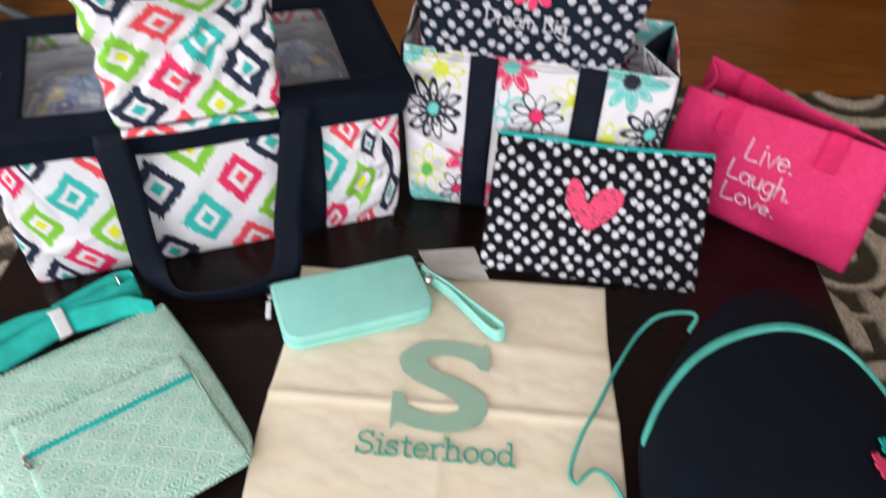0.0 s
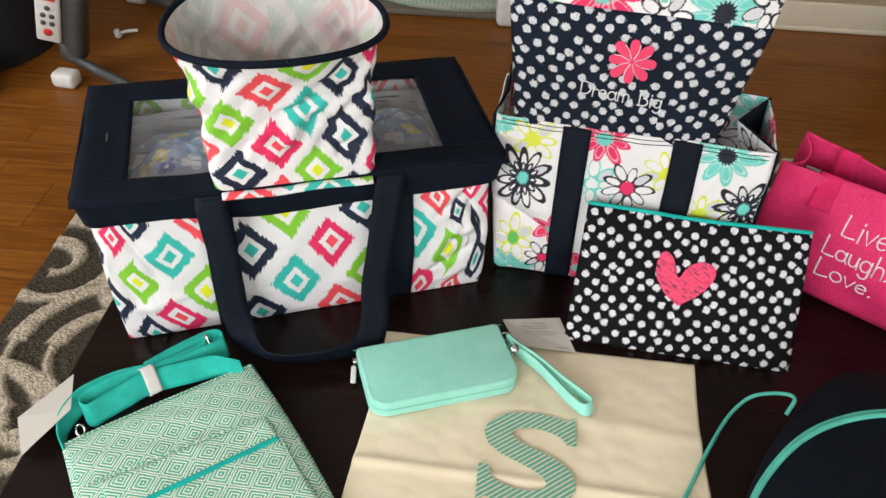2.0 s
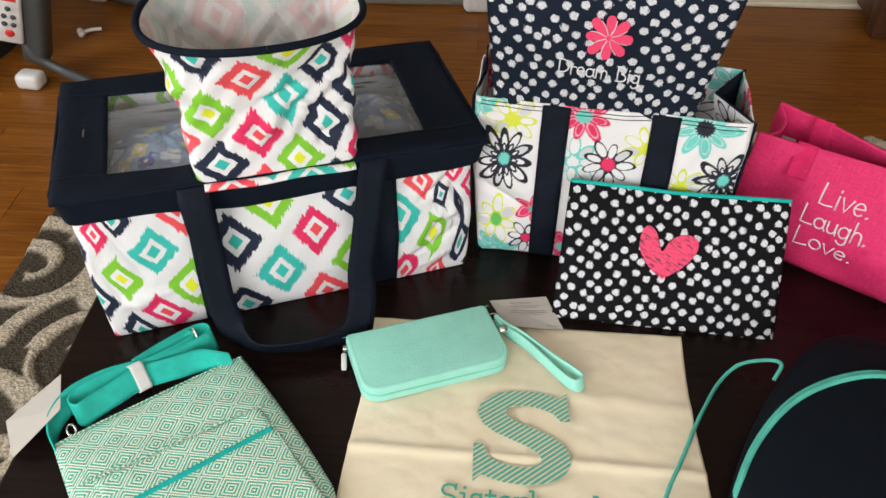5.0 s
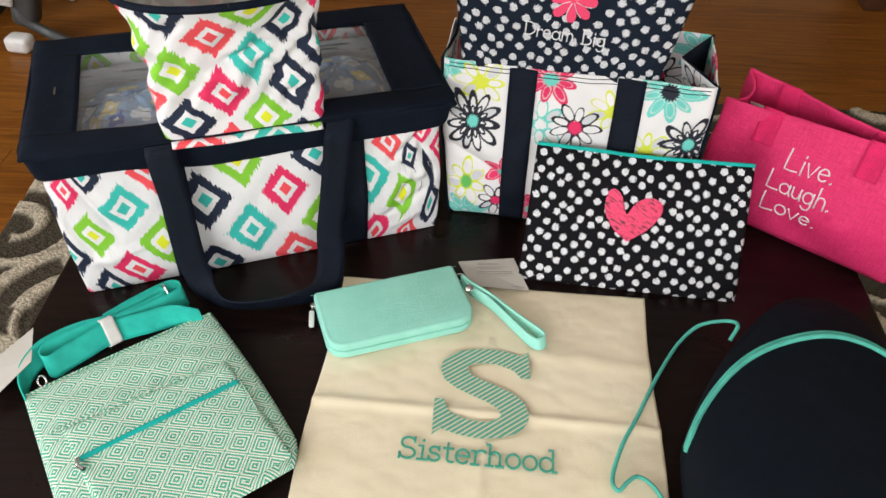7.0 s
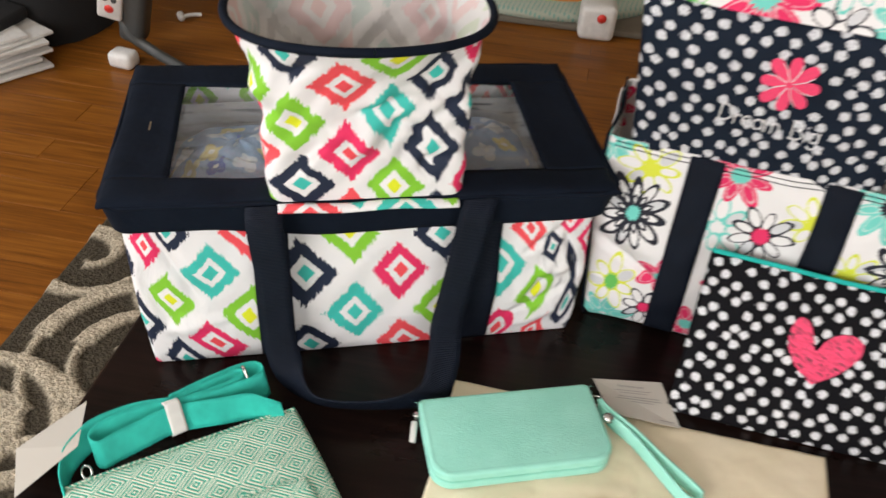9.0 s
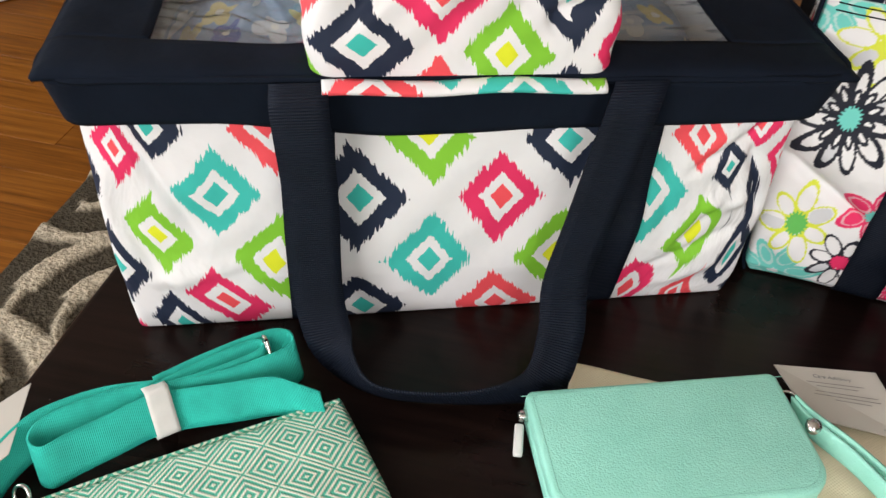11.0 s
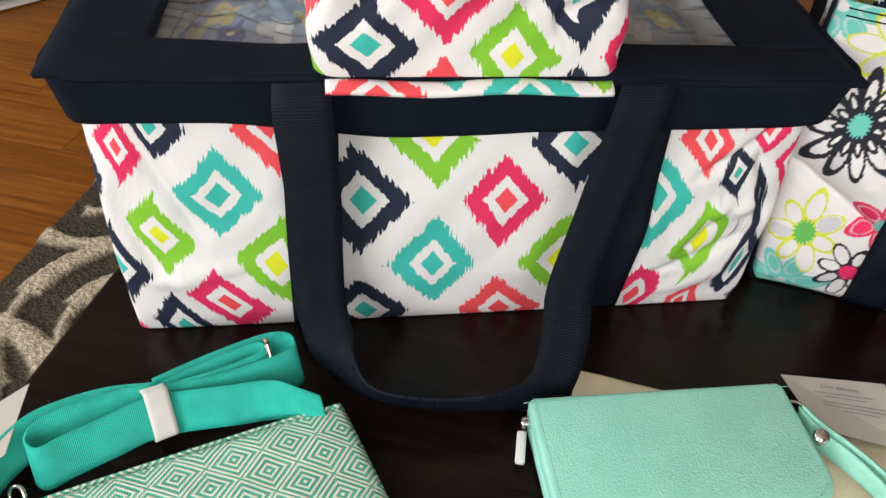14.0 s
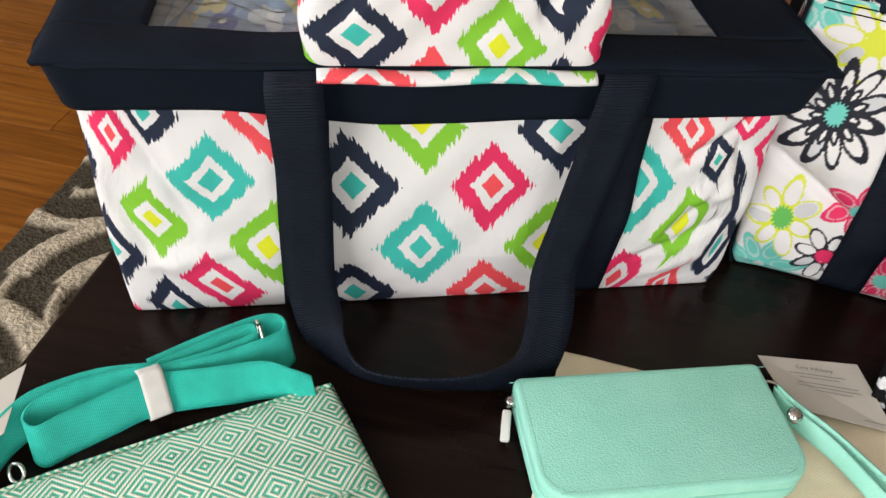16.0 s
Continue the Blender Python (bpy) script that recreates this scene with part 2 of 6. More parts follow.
def leather_material():
    n = Nodes("mint_pebbled_leather")
    vec = n.obj()
    peb = n.voronoi(vec, 820.0, 1.0)[0]
    c = n.ramp(n.noise(vec, 30.0, 4.0), [(0.3, (0.29, 0.70, 0.58)), (0.7, (0.35, 0.77, 0.65))])
    return n.done(c, 0.42, n.bump(peb, 0.42, 0.0007, n.bump(n.noise(vec, 120.0), 0.03, 0.0010)), spec=0.35)


M_MINT = leather_material()
M_MINT_EDGE = plain_fabric("mint_piping", (0.30, 0.70, 0.58), 0.5)


def weave_diamonds():
    """Nested squares standing on their corners, woven aqua and off-white."""
    n = Nodes("aqua_diamond_weave")
    vec = n.uv()
    u, v, _ = n.split(vec)
    p, q = 0.034, 0.0315
    fx = n.math("ABSOLUTE", n.math("SUBTRACT", n.math("FRACT", n.math("DIVIDE", u, p)), 0.5))
    fy = n.math("ABSOLUTE", n.math("SUBTRACT", n.math("FRACT", n.math("DIVIDE", v, q)), 0.5))
    fx2 = n.math("SUBTRACT", 0.5, fx)
    fy2 = n.math("SUBTRACT", 0.5, fy)
    d = n.math("MINIMUM", n.math("ADD", fx, fy), n.math("ADD", fx2, fy2))
    saw = n.math("SINE", n.math("ADD", n.math("MULTIPLY", d, 44.0), 0.9))
    thread = n.math("MULTIPLY", n.math("SINE", n.math("MULTIPLY", u, 4200.0)), 0.22)
    lit = n.math("GREATER_THAN", n.math("ADD", saw, thread), 0.14)
    aqua = n.ramp(n.noise(vec, 90.0), [(0.3, (0.06, 0.42, 0.29)), (0.7, (0.11, 0.54, 0.39))])
    c = n.mix(lit, aqua, (0.80, 0.84, 0.72))
    return n.done(c, 0.8, n.bump(n.math("ADD", saw, thread), 0.5, 0.0008))


M_WEAVE = weave_diamonds()
M_ZIP_TEAL = plain_fabric("teal_zip_tape", (0.015, 0.50, 0.45), 0.55)
M_CORD = plain_fabric("mint_cord", (0.10, 0.50, 0.40), 0.7)


def simple(name, colour, rough=0.5, metal=0.0, bump=0.0, scale=60.0, vary=0.15):
    n = Nodes(name)
    vec = n.obj()
    t = n.noise(vec, scale, 5.0)
    c = n.ramp(t, [(0.3, tuple(v * (1 - vary) for v in colour)), (0.7, colour)])
    return n.done(c, rough, n.bump(t, bump, 0.002) if bump else None, metal)


M_METAL = simple("polished_nickel", (0.62, 0.60, 0.58), 0.22, 1.0)
M_PAPER = simple("white_card", (0.74, 0.73, 0.71), 0.7, 0, 0.05)
M_INK = simple("grey_ink", (0.22, 0.22, 0.22), 0.7)
M_WHITE_PLASTIC = simple("white_plastic", (0.78, 0.77, 0.75), 0.35)
M_GREY_PLASTIC = simple("grey_plastic", (0.07, 0.075, 0.075), 0.45)
M_BLACK = simple("black_cloth", (0.008, 0.008, 0.009), 0.9, 0, 0.4)
M_RED = simple("red_button", (0.75, 0.04, 0.03), 0.35)
M_TAUPE = simple("taupe_cloth", (0.16, 0.14, 0.11), 0.9, 0, 0.4, 30)
M_PAINT = simple("beige_wall_paint", (0.44, 0.37, 0.26), 0.6, 0, 0.08, 8, 0.05)
M_TRIM = simple("white_trim_paint", (0.76, 0.69, 0.55), 0.4, 0, 0.05, 20, 0.06)
M_CEIL = simple("white_ceiling_paint", (0.80, 0.80, 0.78), 0.8, 0, 0.1, 40, 0.04)


def vinyl_material():
    n = Nodes("clear_vinyl")
    g = n.tree.nodes.new("ShaderNodeBsdfTransparent")
    g.inputs[0].default_value = (0.90, 0.91, 0.93, 1)
    gl = n.tree.nodes.new("ShaderNodeBsdfGlossy")
    gl.inputs["Roughness"].default_value = 0.08
    vec = n.obj()
    nor = n.bump(n.noise(n.scaled(vec, (1.0, 3.0, 1.0)), 9.0, 2.5), 0.7, 0.02)
    haze = n.tree.nodes.new("ShaderNodeBsdfDiffuse")
    haze.inputs[0].default_value = (0.75, 0.78, 0.82, 1)
    body = n.tree.nodes.new("ShaderNodeMixShader")
    n.put(body.inputs[0], n.ramp(n.noise(vec, 25.0, 4.0), [(0.35, (0.05,) * 3), (0.75, (0.17,) * 3)]))
    n.put(body.inputs[1], g.outputs[0])
    n.put(body.inputs[2], haze.outputs[0])
    n.put(gl.inputs["Normal"], nor)
    f = n.tree.nodes.new("ShaderNodeFresnel")
    f.inputs[0].default_value = 1.5
    n.put(f.inputs["Normal"], nor)
    m = n.tree.nodes.new("ShaderNodeMixShader")
    n.put(m.inputs[0], n.math("MULTIPLY", f.outputs[0], 1.6))
    n.put(m.inputs[1], body.outputs[0])
    n.put(m.inputs[2], gl.outputs[0])
    n.put(n.tree.nodes["Material Output"].inputs[0], m.outputs[0])
    return n.mat


M_VINYL = vinyl_material()


def dark_wood_material():
    n = Nodes("espresso_varnish")
    vec = n.obj()
    grain = n.noise(n.scaled(vec, (1.4, 22.0, 22.0)), 6.0, 6.0)
    c = n.ramp(grain, [(0.3, (0.0045, 0.0024, 0.0021)), (0.7, (0.014, 0.007, 0.0056))])
    spots = n.voronoi(vec, 90.0)[0]
    rough = n.ramp(n.noise(vec, 9.0, 6.0), [(0.35, (0.26, 0.26, 0.26)), (0.7, (0.40, 0.40, 0.40))])
    c = n.mix(n.math("MULTIPLY", n.math("LESS_THAN", spots, 0.05), n.math("GREATER_THAN", n.noise(vec, 7.0), 0.6)), c, (0.10, 0.09, 0.08))
    return n.done(c, rough, n.bump(grain, 0.06, 0.001), spec=0.15)


M_TABLE = dark_wood_material()


def plank_material():
    n = Nodes("oak_plank")
    info = n.tree.nodes.new("ShaderNodeObjectInfo").outputs["Random"]
    geo = n.tree.nodes.new("ShaderNodeNewGeometry").outputs["Random Per Island"]
    rnd = n.math("FRACT", n.math("ADD", info, geo))
    vec = n.obj()
    x, y, z = n.split(vec)
    v2 = n.join(n.math("ADD", x, n.math("MULTIPLY", rnd, 37.0)), n.math("ADD", y, n.math("MULTIPLY", rnd, 11.0)), z)
    grain = n.noise(n.scaled(v2, (1.6, 30.0, 1.0)), 3.0, 7.0, 0.62)
    streak = n.noise(n.scaled(v2, (1.0, 90.0, 1.0)), 4.0, 3.0)
    t = n.math("ADD", n.math("MULTIPLY", grain, 0.65), n.math("ADD", n.math("MULTIPLY", streak, 0.2), n.math("MULTIPLY", rnd, 0.07)))
    c = n.ramp(t, [(0.28, (0.075, 0.022, 0.0038)), (0.46, (0.225, 0.077, 0.0105)), (0.68, (0.360, 0.142, 0.023))])
    return n.done(c, n.ramp(grain, [(0.3, (0.30,) * 3), (0.7, (0.42,) * 3)]), n.bump(t, 0.12, 0.001), spec=0.22)


M_PLANK = plank_material()


def rug_material():
    n = Nodes("shag_rug_pile")
    a = n.tree.nodes.new("ShaderNodeAttribute")
    a.attribute_name = "print"
    vec = n.obj()
    tuft = n.noise(vec, 160.0, 3.0)
    c = n.mix(n.ramp(tuft, [(0.35, (0.48,) * 3), (0.62, (0.0,) * 3)]), a.outputs[0], (0.03, 0.025, 0.018))
    return n.done(c, 0.95, n.bump(tuft, 0.8, 0.010), spec=0.08)


M_RUG = rug_material()


# ---- mesh helpers ----
def thing(name, label, category, m=None, group="", kind=""):
    ob = new(name)
    ob.empty_display_size = 0.05
    if m is not None:
        ob.matrix_world = m
    return tagged(ob, label, category, group, kind)


def link(name, mesh, material, parent=None, label="", smooth=True):
    mesh.materials.append(material)
    if smooth:
        mesh.shade_smooth()
    ob = new(name, mesh)
    ob.parent = parent
    if label:
        ob["label"] = label
    return ob


def part(name, bm, material, parent=None, label="", smooth=True):
    mesh = bpy.data.meshes.new(name)
    bmesh.ops.recalc_face_normals(bm, faces=bm.faces[:])
    bm.to_mesh(mesh)
    bm.free()
    return link(name, mesh, material, parent, label, smooth)


def surf(name, place, us, vs, material, parent=None, label="", paint=None, wrap=False, thick=0.0, shift=(0.0, 0.0), lengths=None):
    """A sheet over the grid us x vs: place(u, v) gives x, y, z as arrays. UVs are metres; paint(u, v) gives its print."""
    U, V = np.meshgrid(us, vs, indexing="ij")
    X, Y, Z = place(U, V)
    nu, nv = U.shape
    co = np.stack([X, Y, Z], -1).reshape(-1, 3)
    i, j = np.meshgrid(np.arange(nu - (0 if wrap else 1)), np.arange(nv - 1), indexing="ij")
    i2 = (i + 1) % nu
    quads = np.stack([i * nv + j, i2 * nv + j, i2 * nv + j + 1, i * nv + j + 1], -1).reshape(-1, 4)
    mesh = bpy.data.meshes.new(name)
    mesh.from_pydata(co.tolist(), [], quads.tolist())
    uvl = mesh.uv_layers.new(name="UVMap")
    uu, vv = (U if lengths is None else lengths[0](U, V)), (V if lengths is None else lengths[1](U, V))
    flat = np.stack([uu, vv], -1).reshape(-1, 2)[quads.reshape(-1)]
    if wrap:
        q = flat.reshape(-1, 4, 2)
        span = us[1] - us[0]
        last = (i == nu - 1).reshape(-1)
        q[last, 1, 0] = q[last, 0, 0] + span
        q[last, 2, 0] = q[last, 3, 0] + span
    uvl.data.foreach_set("uv", (flat + np.array(shift)).astype(np.float32).reshape(-1))
    if paint is not None:
        rgb = paint(U, V).reshape(-1, 3)
        att = mesh.color_attributes.new("print", "FLOAT_COLOR", "POINT")
        att.data.foreach_set("color", np.concatenate([rgb, np.ones((len(rgb), 1))], 1).astype(np.float32).reshape(-1))
    mesh.update()
    ob = link(name, mesh, material, parent, label)
    if thick:
        mod = ob.modifiers.new("thickness", "SOLIDIFY")
        mod.thickness, mod.offset = thick, 0.0
    return ob


def box(bm, x0, x1, y0, y1, z0, z1, bevel=0.0, m=None, seg=2):
    r = bmesh.ops.create_cube(bm, size=1.0)
    vs = r["verts"]
    for v in vs:
        v.co = Vector(((x0 + x1) / 2 + v.co.x * (x1 - x0), (y0 + y1) / 2 + v.co.y * (y1 - y0), (z0 + z1) / 2 + v.co.z * (z1 - z0)))
    if bevel:
        edges = list({e for v in vs for e in v.link_edges})
        out = bmesh.ops.bevel(bm, geom=edges, offset=bevel, segments=seg, affect="EDGES", profile=0.5)
        vs = list({v for f in out["faces"] for v in f.verts} | {v for v in vs if v.is_valid})
    if m is not None:
        bmesh.ops.transform(bm, matrix=m, verts=vs)
    return bm


def boxed(name, dims, material, parent=None, label="", bevel=0.003, m=None, seg=2):
    bm = bmesh.new()
    box(bm, *dims, bevel=bevel, seg=seg)
    ob = part(name, bm, material, parent, label)
    ob.data.set_sharp_from_angle(angle=radians(50))
    if m is not None:
        ob.matrix_local = m
    return ob


def glide(points, n):
    """Points along a smooth curve through the given ones."""
    p = np.array(points, float)
    p = np.vstack([2 * p[0] - p[1], p, 2 * p[-1] - p[-2]])
    t = np.linspace(0, len(p) - 3, n)
    k = np.minimum(t.astype(int), len(p) - 4)
    f = (t - k)[:, None]
    a, b, c, d = p[k], p[k + 1], p[k + 2], p[k + 3]
    return 0.5 * (2 * b + (c - a) * f + (2 * a - 5 * b + 4 * c - d) * f**2 + (3 * b - a - 3 * c + d) * f**3)


def ribbon(name, points, sides, width, thick, material, parent=None, label="", n=80, rows=6):
    """A strap through points, whose width lies along sides (one vector or one a point)."""
    line = glide(points, n)
    side = np.array(sides, float)
    side = np.repeat(side[None], len(points), 0) if side.ndim == 1 else side
    side = glide(side, n)
    side /= np.linalg.norm(side, axis=1)[:, None]
    along = np.concatenate([[0], np.cumsum(np.linalg.norm(np.diff(line, axis=0), axis=1))])

    def place(U, V):
        k = np.rint(U).astype(int)
        return tuple(line[k, a] + side[k, a] * V for a in range(3))

    return surf(name, place, np.arange(n), np.linspace(-width / 2, width / 2, rows), material, parent, label, thick=thick,
                lengths=(lambda U, V: along[np.rint(U).astype(int)], lambda U, V: V))


def tube(name, points, radius, material, parent=None, label="", n=60, sides=8):
    line = glide(points, n)
    tan = np.gradient(line, axis=0)
    tan /= np.linalg.norm(tan, axis=1)[:, None]
    ref = np.array([0.0, 0.0, 1.0]) if abs(tan[:, 2]).max() < 0.95 else np.array([0.31, 0.9, 0.3])
    a = np.cross(tan, ref)
    a /= np.linalg.norm(a, axis=1)[:, None]
    b = np.cross(tan, a)

    def place(U, V):
        k = np.rint(U).astype(int)
        return tuple(line[k, c] + radius * (np.cos(V) * a[k, c] + np.sin(V) * b[k, c]) for c in range(3))

    return surf(name, place, np.arange(n), np.linspace(0, 2 * np.pi, sides + 1), material, parent, label,
                lengths=(lambda U, V: U * 0.005, lambda U, V: V * radius))


def rounded_loop(w, d, r, n=240):
    """Points round a rounded rectangle, from the middle of its front (y = -d/2) to the right, and their running length."""
    q = []
    for cx, cy, a0 in ((w / 2 - r, -d / 2 + r, -90), (w / 2 - r, d / 2 - r, 0), (-w / 2 + r, d / 2 - r, 90), (-w / 2 + r, -d / 2 + r, 180)):
        for a in np.linspace(a0, a0 + 90, 13):
            q.append((cx + r * math.cos(radians(a)), cy + r * math.sin(radians(a))))
    q = np.array([(0.0, -d / 2)] + q + [(0.0, -d / 2)])
    run = np.concatenate([[0], np.cumsum(np.linalg.norm(np.diff(q, axis=0), axis=1))])
    s = np.linspace(0, run[-1], n, endpoint=False)
    s = np.where(s > run[-1] / 2, s - run[-1], s)
    return s, lambda u: (np.interp(u % run[-1], run, q[:, 0]), np.interp(u % run[-1], run, q[:, 1])), run[-1]


def ripple(x, y, z, amount, size, seed=0.0):
    """Soft folds, from a few crossed sines."""
    return amount * (np.sin(x / size + seed) * np.sin(z / size * 1.3 + 2 * seed) + 0.6 * np.sin((x + y) / size * 1.9 + z / size * 2.3 + seed) + 0.35 * np.sin(x / size * 4.1 - z / size * 3.2 + 3 * seed))


def bag_body(name, w, d, h, r, profile, material, parent, label="", inner=None, ripples=0.002, seed=0.0, nu=260, nv=60, paint=None, thick=0.0018, lean=None, end_folds=0.0, creases=(), print_at=None):
    """The standing wall of a soft bag. profile: rows (height, outward, sideways) added to the base's rectangle."""
    s, at, total = rounded_loop(w, d, r, nu)
    s = np.sort(s)
    pr = np.array(profile, float)
    arc = np.concatenate([[0], np.cumsum(np.hypot(np.diff(pr[:, 0]), np.diff(pr[:, 1])))])

    def place(U, V):
        z = np.interp(V, arc, pr[:, 0])
        out, wide = np.interp(V, arc, pr[:, 1]), np.interp(V, arc, pr[:, 2])
        x, y = at(U)
        x = x * (1 + 2 * wide / w * np.clip(np.abs(x) / (w / 2), 0, 1) ** 3)
        k = np.clip(1 - (np.abs(x) / (w / 2)) ** 6, 0, 1)
        y2 = y + np.sign(y) * out * np.clip(np.abs(y) / (d / 2), 0, 1) * (0.25 + 0.75 * k)
        fold = ripple(x, y, z, ripples, 0.035, seed) * np.clip(V / arc[-1] * 4, 0, 1)
        fold = fold + end_folds * np.sin((x * 1.0 + z * 1.15 * np.sign(-x)) / 0.0105 + seed + 1.5 * np.sin(z * 26)) * np.clip((np.abs(x) - w * 0.32) / (w * 0.1), 0, 1) * np.clip(1.15 - 0.75 * (np.abs(x) - w * 0.42) / (w * 0.08), 0.3, 1) * np.clip(z / 0.05, 0.15, 1)
        mid = (U + total / 2) % total - total / 2
        for u0, v0, u1, v1, deep, wide_ in creases:
            du, dv = u1 - u0, v1 - v0
            along = ((mid - u0) * du + (V - v0) * dv) / (du * du + dv * dv)
            off = ((mid - u0) * dv - (V - v0) * du) / math.hypot(du, dv)
            fold = fold - deep * np.exp(-((off / wide_) ** 2)) * np.clip(1.6 * np.sin(np.pi * np.clip(along, 0, 1)), 0, 1)
        y2 = y2 - fold * (np.abs(y) > d * 0.3) * np.sign(-y)
        x = x + fold * (np.abs(y) <= d * 0.3)
        if lean:
            x, y2, z = lean(x, y2, z)
        return x, y2, z

    def shown(U, V):
        return print_at((U + total / 2) % total - total / 2, V)

    body = surf(name, place, s, np.linspace(0, arc[-1], nv), material, parent, label, wrap=True, thick=thick, paint=paint, lengths=(lambda U, V: shown(U, V)[0], lambda U, V: shown(U, V)[1]) if print_at else None)
    return body, place, arc[-1]


def pulled(anchors, stiff=0.01):
    """How a print is dragged by the folds of its cloth, as a bent plate. anchors: rows (u, v, pu, pv), the cloth at u, v showing the print's pu, pv."""
    a = np.array(anchors, float) * 10
    n = len(a)

    def near(U, V):
        r2 = (U[..., None] - a[:, 0]) ** 2 + (V[..., None] - a[:, 1]) ** 2
        return 0.5 * r2 * np.log(r2 + 1e-9)

    flat = np.stack([np.ones(n), a[:, 0], a[:, 1]], 1)
    m = np.block([[near(a[:, 0], a[:, 1]) + stiff * np.eye(n), flat], [flat.T, np.zeros((3, 3))]])
    w = np.linalg.solve(m, np.vstack([a[:, 2:], np.zeros((3, 2))]))

    def show(U, V):
        U, V = U * 10, V * 10
        k = near(U, V) @ w[:n] + w[n] + U[..., None] * w[n + 1] + V[..., None] * w[n + 2]
        return k[..., 0] / 10, k[..., 1] / 10

    return show


def flat_poly(name, points, thick, material, parent=None, label="", z=0.0, bevel=0.0):
    """A plate with the given outline (x, y)."""
    bm = bmesh.new()
    f = bm.faces.new([bm.verts.new((x, y, z)) for x, y in points])
    ret = bmesh.ops.extrude_face_region(bm, geom=[f])
    bmesh.ops.translate(bm, vec=(0, 0, thick), verts=[v for v in ret["geom"] if isinstance(v, bmesh.types.BMVert)])
    if bevel:
        top = [e for e in bm.edges if all(abs(v.co.z - z - thick) < 1e-6 for v in e.verts)]
        bmesh.ops.bevel(bm, geom=top, offset=bevel, segments=3, affect="EDGES", profile=0.5)
    ob = part(name, bm, material, parent, label)
    ob.data.set_sharp_from_angle(angle=radians(40))
    return ob


def writing(name, text, size, material, parent, m, width=None, bold=0.0, depth=0.0006, label="", height=None):
    cu = bpy.data.curves.new(name, "FONT")
    cu.body, cu.size, cu.extrude, cu.offset, cu.align_x, cu.align_y = text, size, depth, bold, "CENTER", "CENTER"
    cu.resolution_u = 6
    tmp = bpy.data.objects.new(name, cu)
    scene.collection.objects.link(tmp)
    mesh = bpy.data.meshes.new_from_object(tmp.evaluated_get(bpy.context.evaluated_depsgraph_get()))
    bpy.data.objects.remove(tmp)
    co = np.empty(len(mesh.vertices) * 3, np.float32)
    mesh.vertices.foreach_get("co", co)
    co = co.reshape(-1, 3)
    lo, hi = co.min(0), co.max(0)
    co[:, :2] -= (lo[:2] + hi[:2]) / 2
    if width:
        k = width / (hi[0] - lo[0])
        co[:, 0] *= k
        co[:, 1] *= k
    if height:
        co[:, 1] *= height / (co[:, 1].max() - co[:, 1].min())
    mesh.vertices.foreach_set("co", co.reshape(-1))
    mesh.materials.clear()
    ob = link(name, mesh, material, parent, label, smooth=False)
    ob.matrix_local = m
    return ob


from mathutils.bvhtree import BVHTree

# ---- the room ----
TOP = 0.45  # the table's height


def holed_wall(name, length, height, thick, holes, m, material, label):
    """A wall along x, its inner face at y = 0, with openings (x0, x1, z0, z1) cut through it."""
    bm = bmesh.new()
    xs = sorted({0.0, length, *(h[0] for h in holes), *(h[1] for h in holes)})
    for x0, x1 in zip(xs, xs[1:]):
        hole = next((h for h in holes if h[0] <= x0 and x1 <= h[1]), None)
        if hole is None:
            box(bm, x0, x1, 0, thick, 0, height)
        else:
            if hole[2] > 0:
                box(bm, x0, x1, 0, thick, 0, hole[2])
            box(bm, x0, x1, 0, thick, hole[3], height)
    ob = part(name, bm, material, None, label, smooth=False)
    ob.matrix_world = m
    return tagged(ob, label, "wall", kind="structure")


H = 2.5
holed_wall("wall_north", 6.2, H, 0.12, [(0.8, 3.55, 0.0, 2.1)], room(-3.0, 3.0), M_PAINT, "beige painted wall above a white baseboard")
holed_wall("wall_south", 6.2, H, 0.12, [(1.35, 2.85, 0.9, 2.2), (3.9, 5.1, 0.9, 2.2)], room(3.2, -1.8, 0, 180), M_PAINT, "beige painted wall with two windows")
holed_wall("wall_west", 4.8, H, 0.12, [(1.75, 3.25, 0.95, 2.25)], room(-3.0, -1.8, 0, 90), M_PAINT, "beige painted wall with one window")
holed_wall("wall_east", 4.8, H, 0.12, [], room(3.2, 3.0, 0, -90), M_PAINT, "plain beige painted wall")
holed_wall("wall_alcove", 4.0, H, 0.12, [], room(-2.8, 4.4), M_PAINT, "beige wall at the back of the alcove")
for _x, _t in ((-2.8, 90), (1.2, -90)):
    holed_wall("wall_alcove_side", 1.28, H, 0.12, [], room(_x, 3.12 if _t == 90 else 4.4, 0, _t), M_PAINT, "beige side wall of the alcove")
tagged(boxed("ceiling", (-3.1, 3.3, -1.9, 4.5, H, H + 0.1), M_CEIL, bevel=0, m=room(0, 0)), "flat white painted ceiling", "ceiling", kind="structure")


def window_frame(name, m, w, h):
    th = tagged(thing(name, "white framed window with two panes in the wall", "window", m), kind="structure")
    for n_, d in (("window_sill", (-0.06, w + 0.06, -0.08, 0.12, -0.05, 0.0)), ("head", (-0.05, w + 0.05, -0.02, 0.10, h, h + 0.06)), ("jamb", (-0.05, 0.0, -0.02, 0.10, 0, h)), ("jamb", (w, w + 0.05, -0.02, 0.10, 0, h)), ("bar", (0, w, 0.05, 0.09, h / 2 - 0.02, h / 2 + 0.02))):
        boxed(n_, d, M_TRIM, th)
    return th


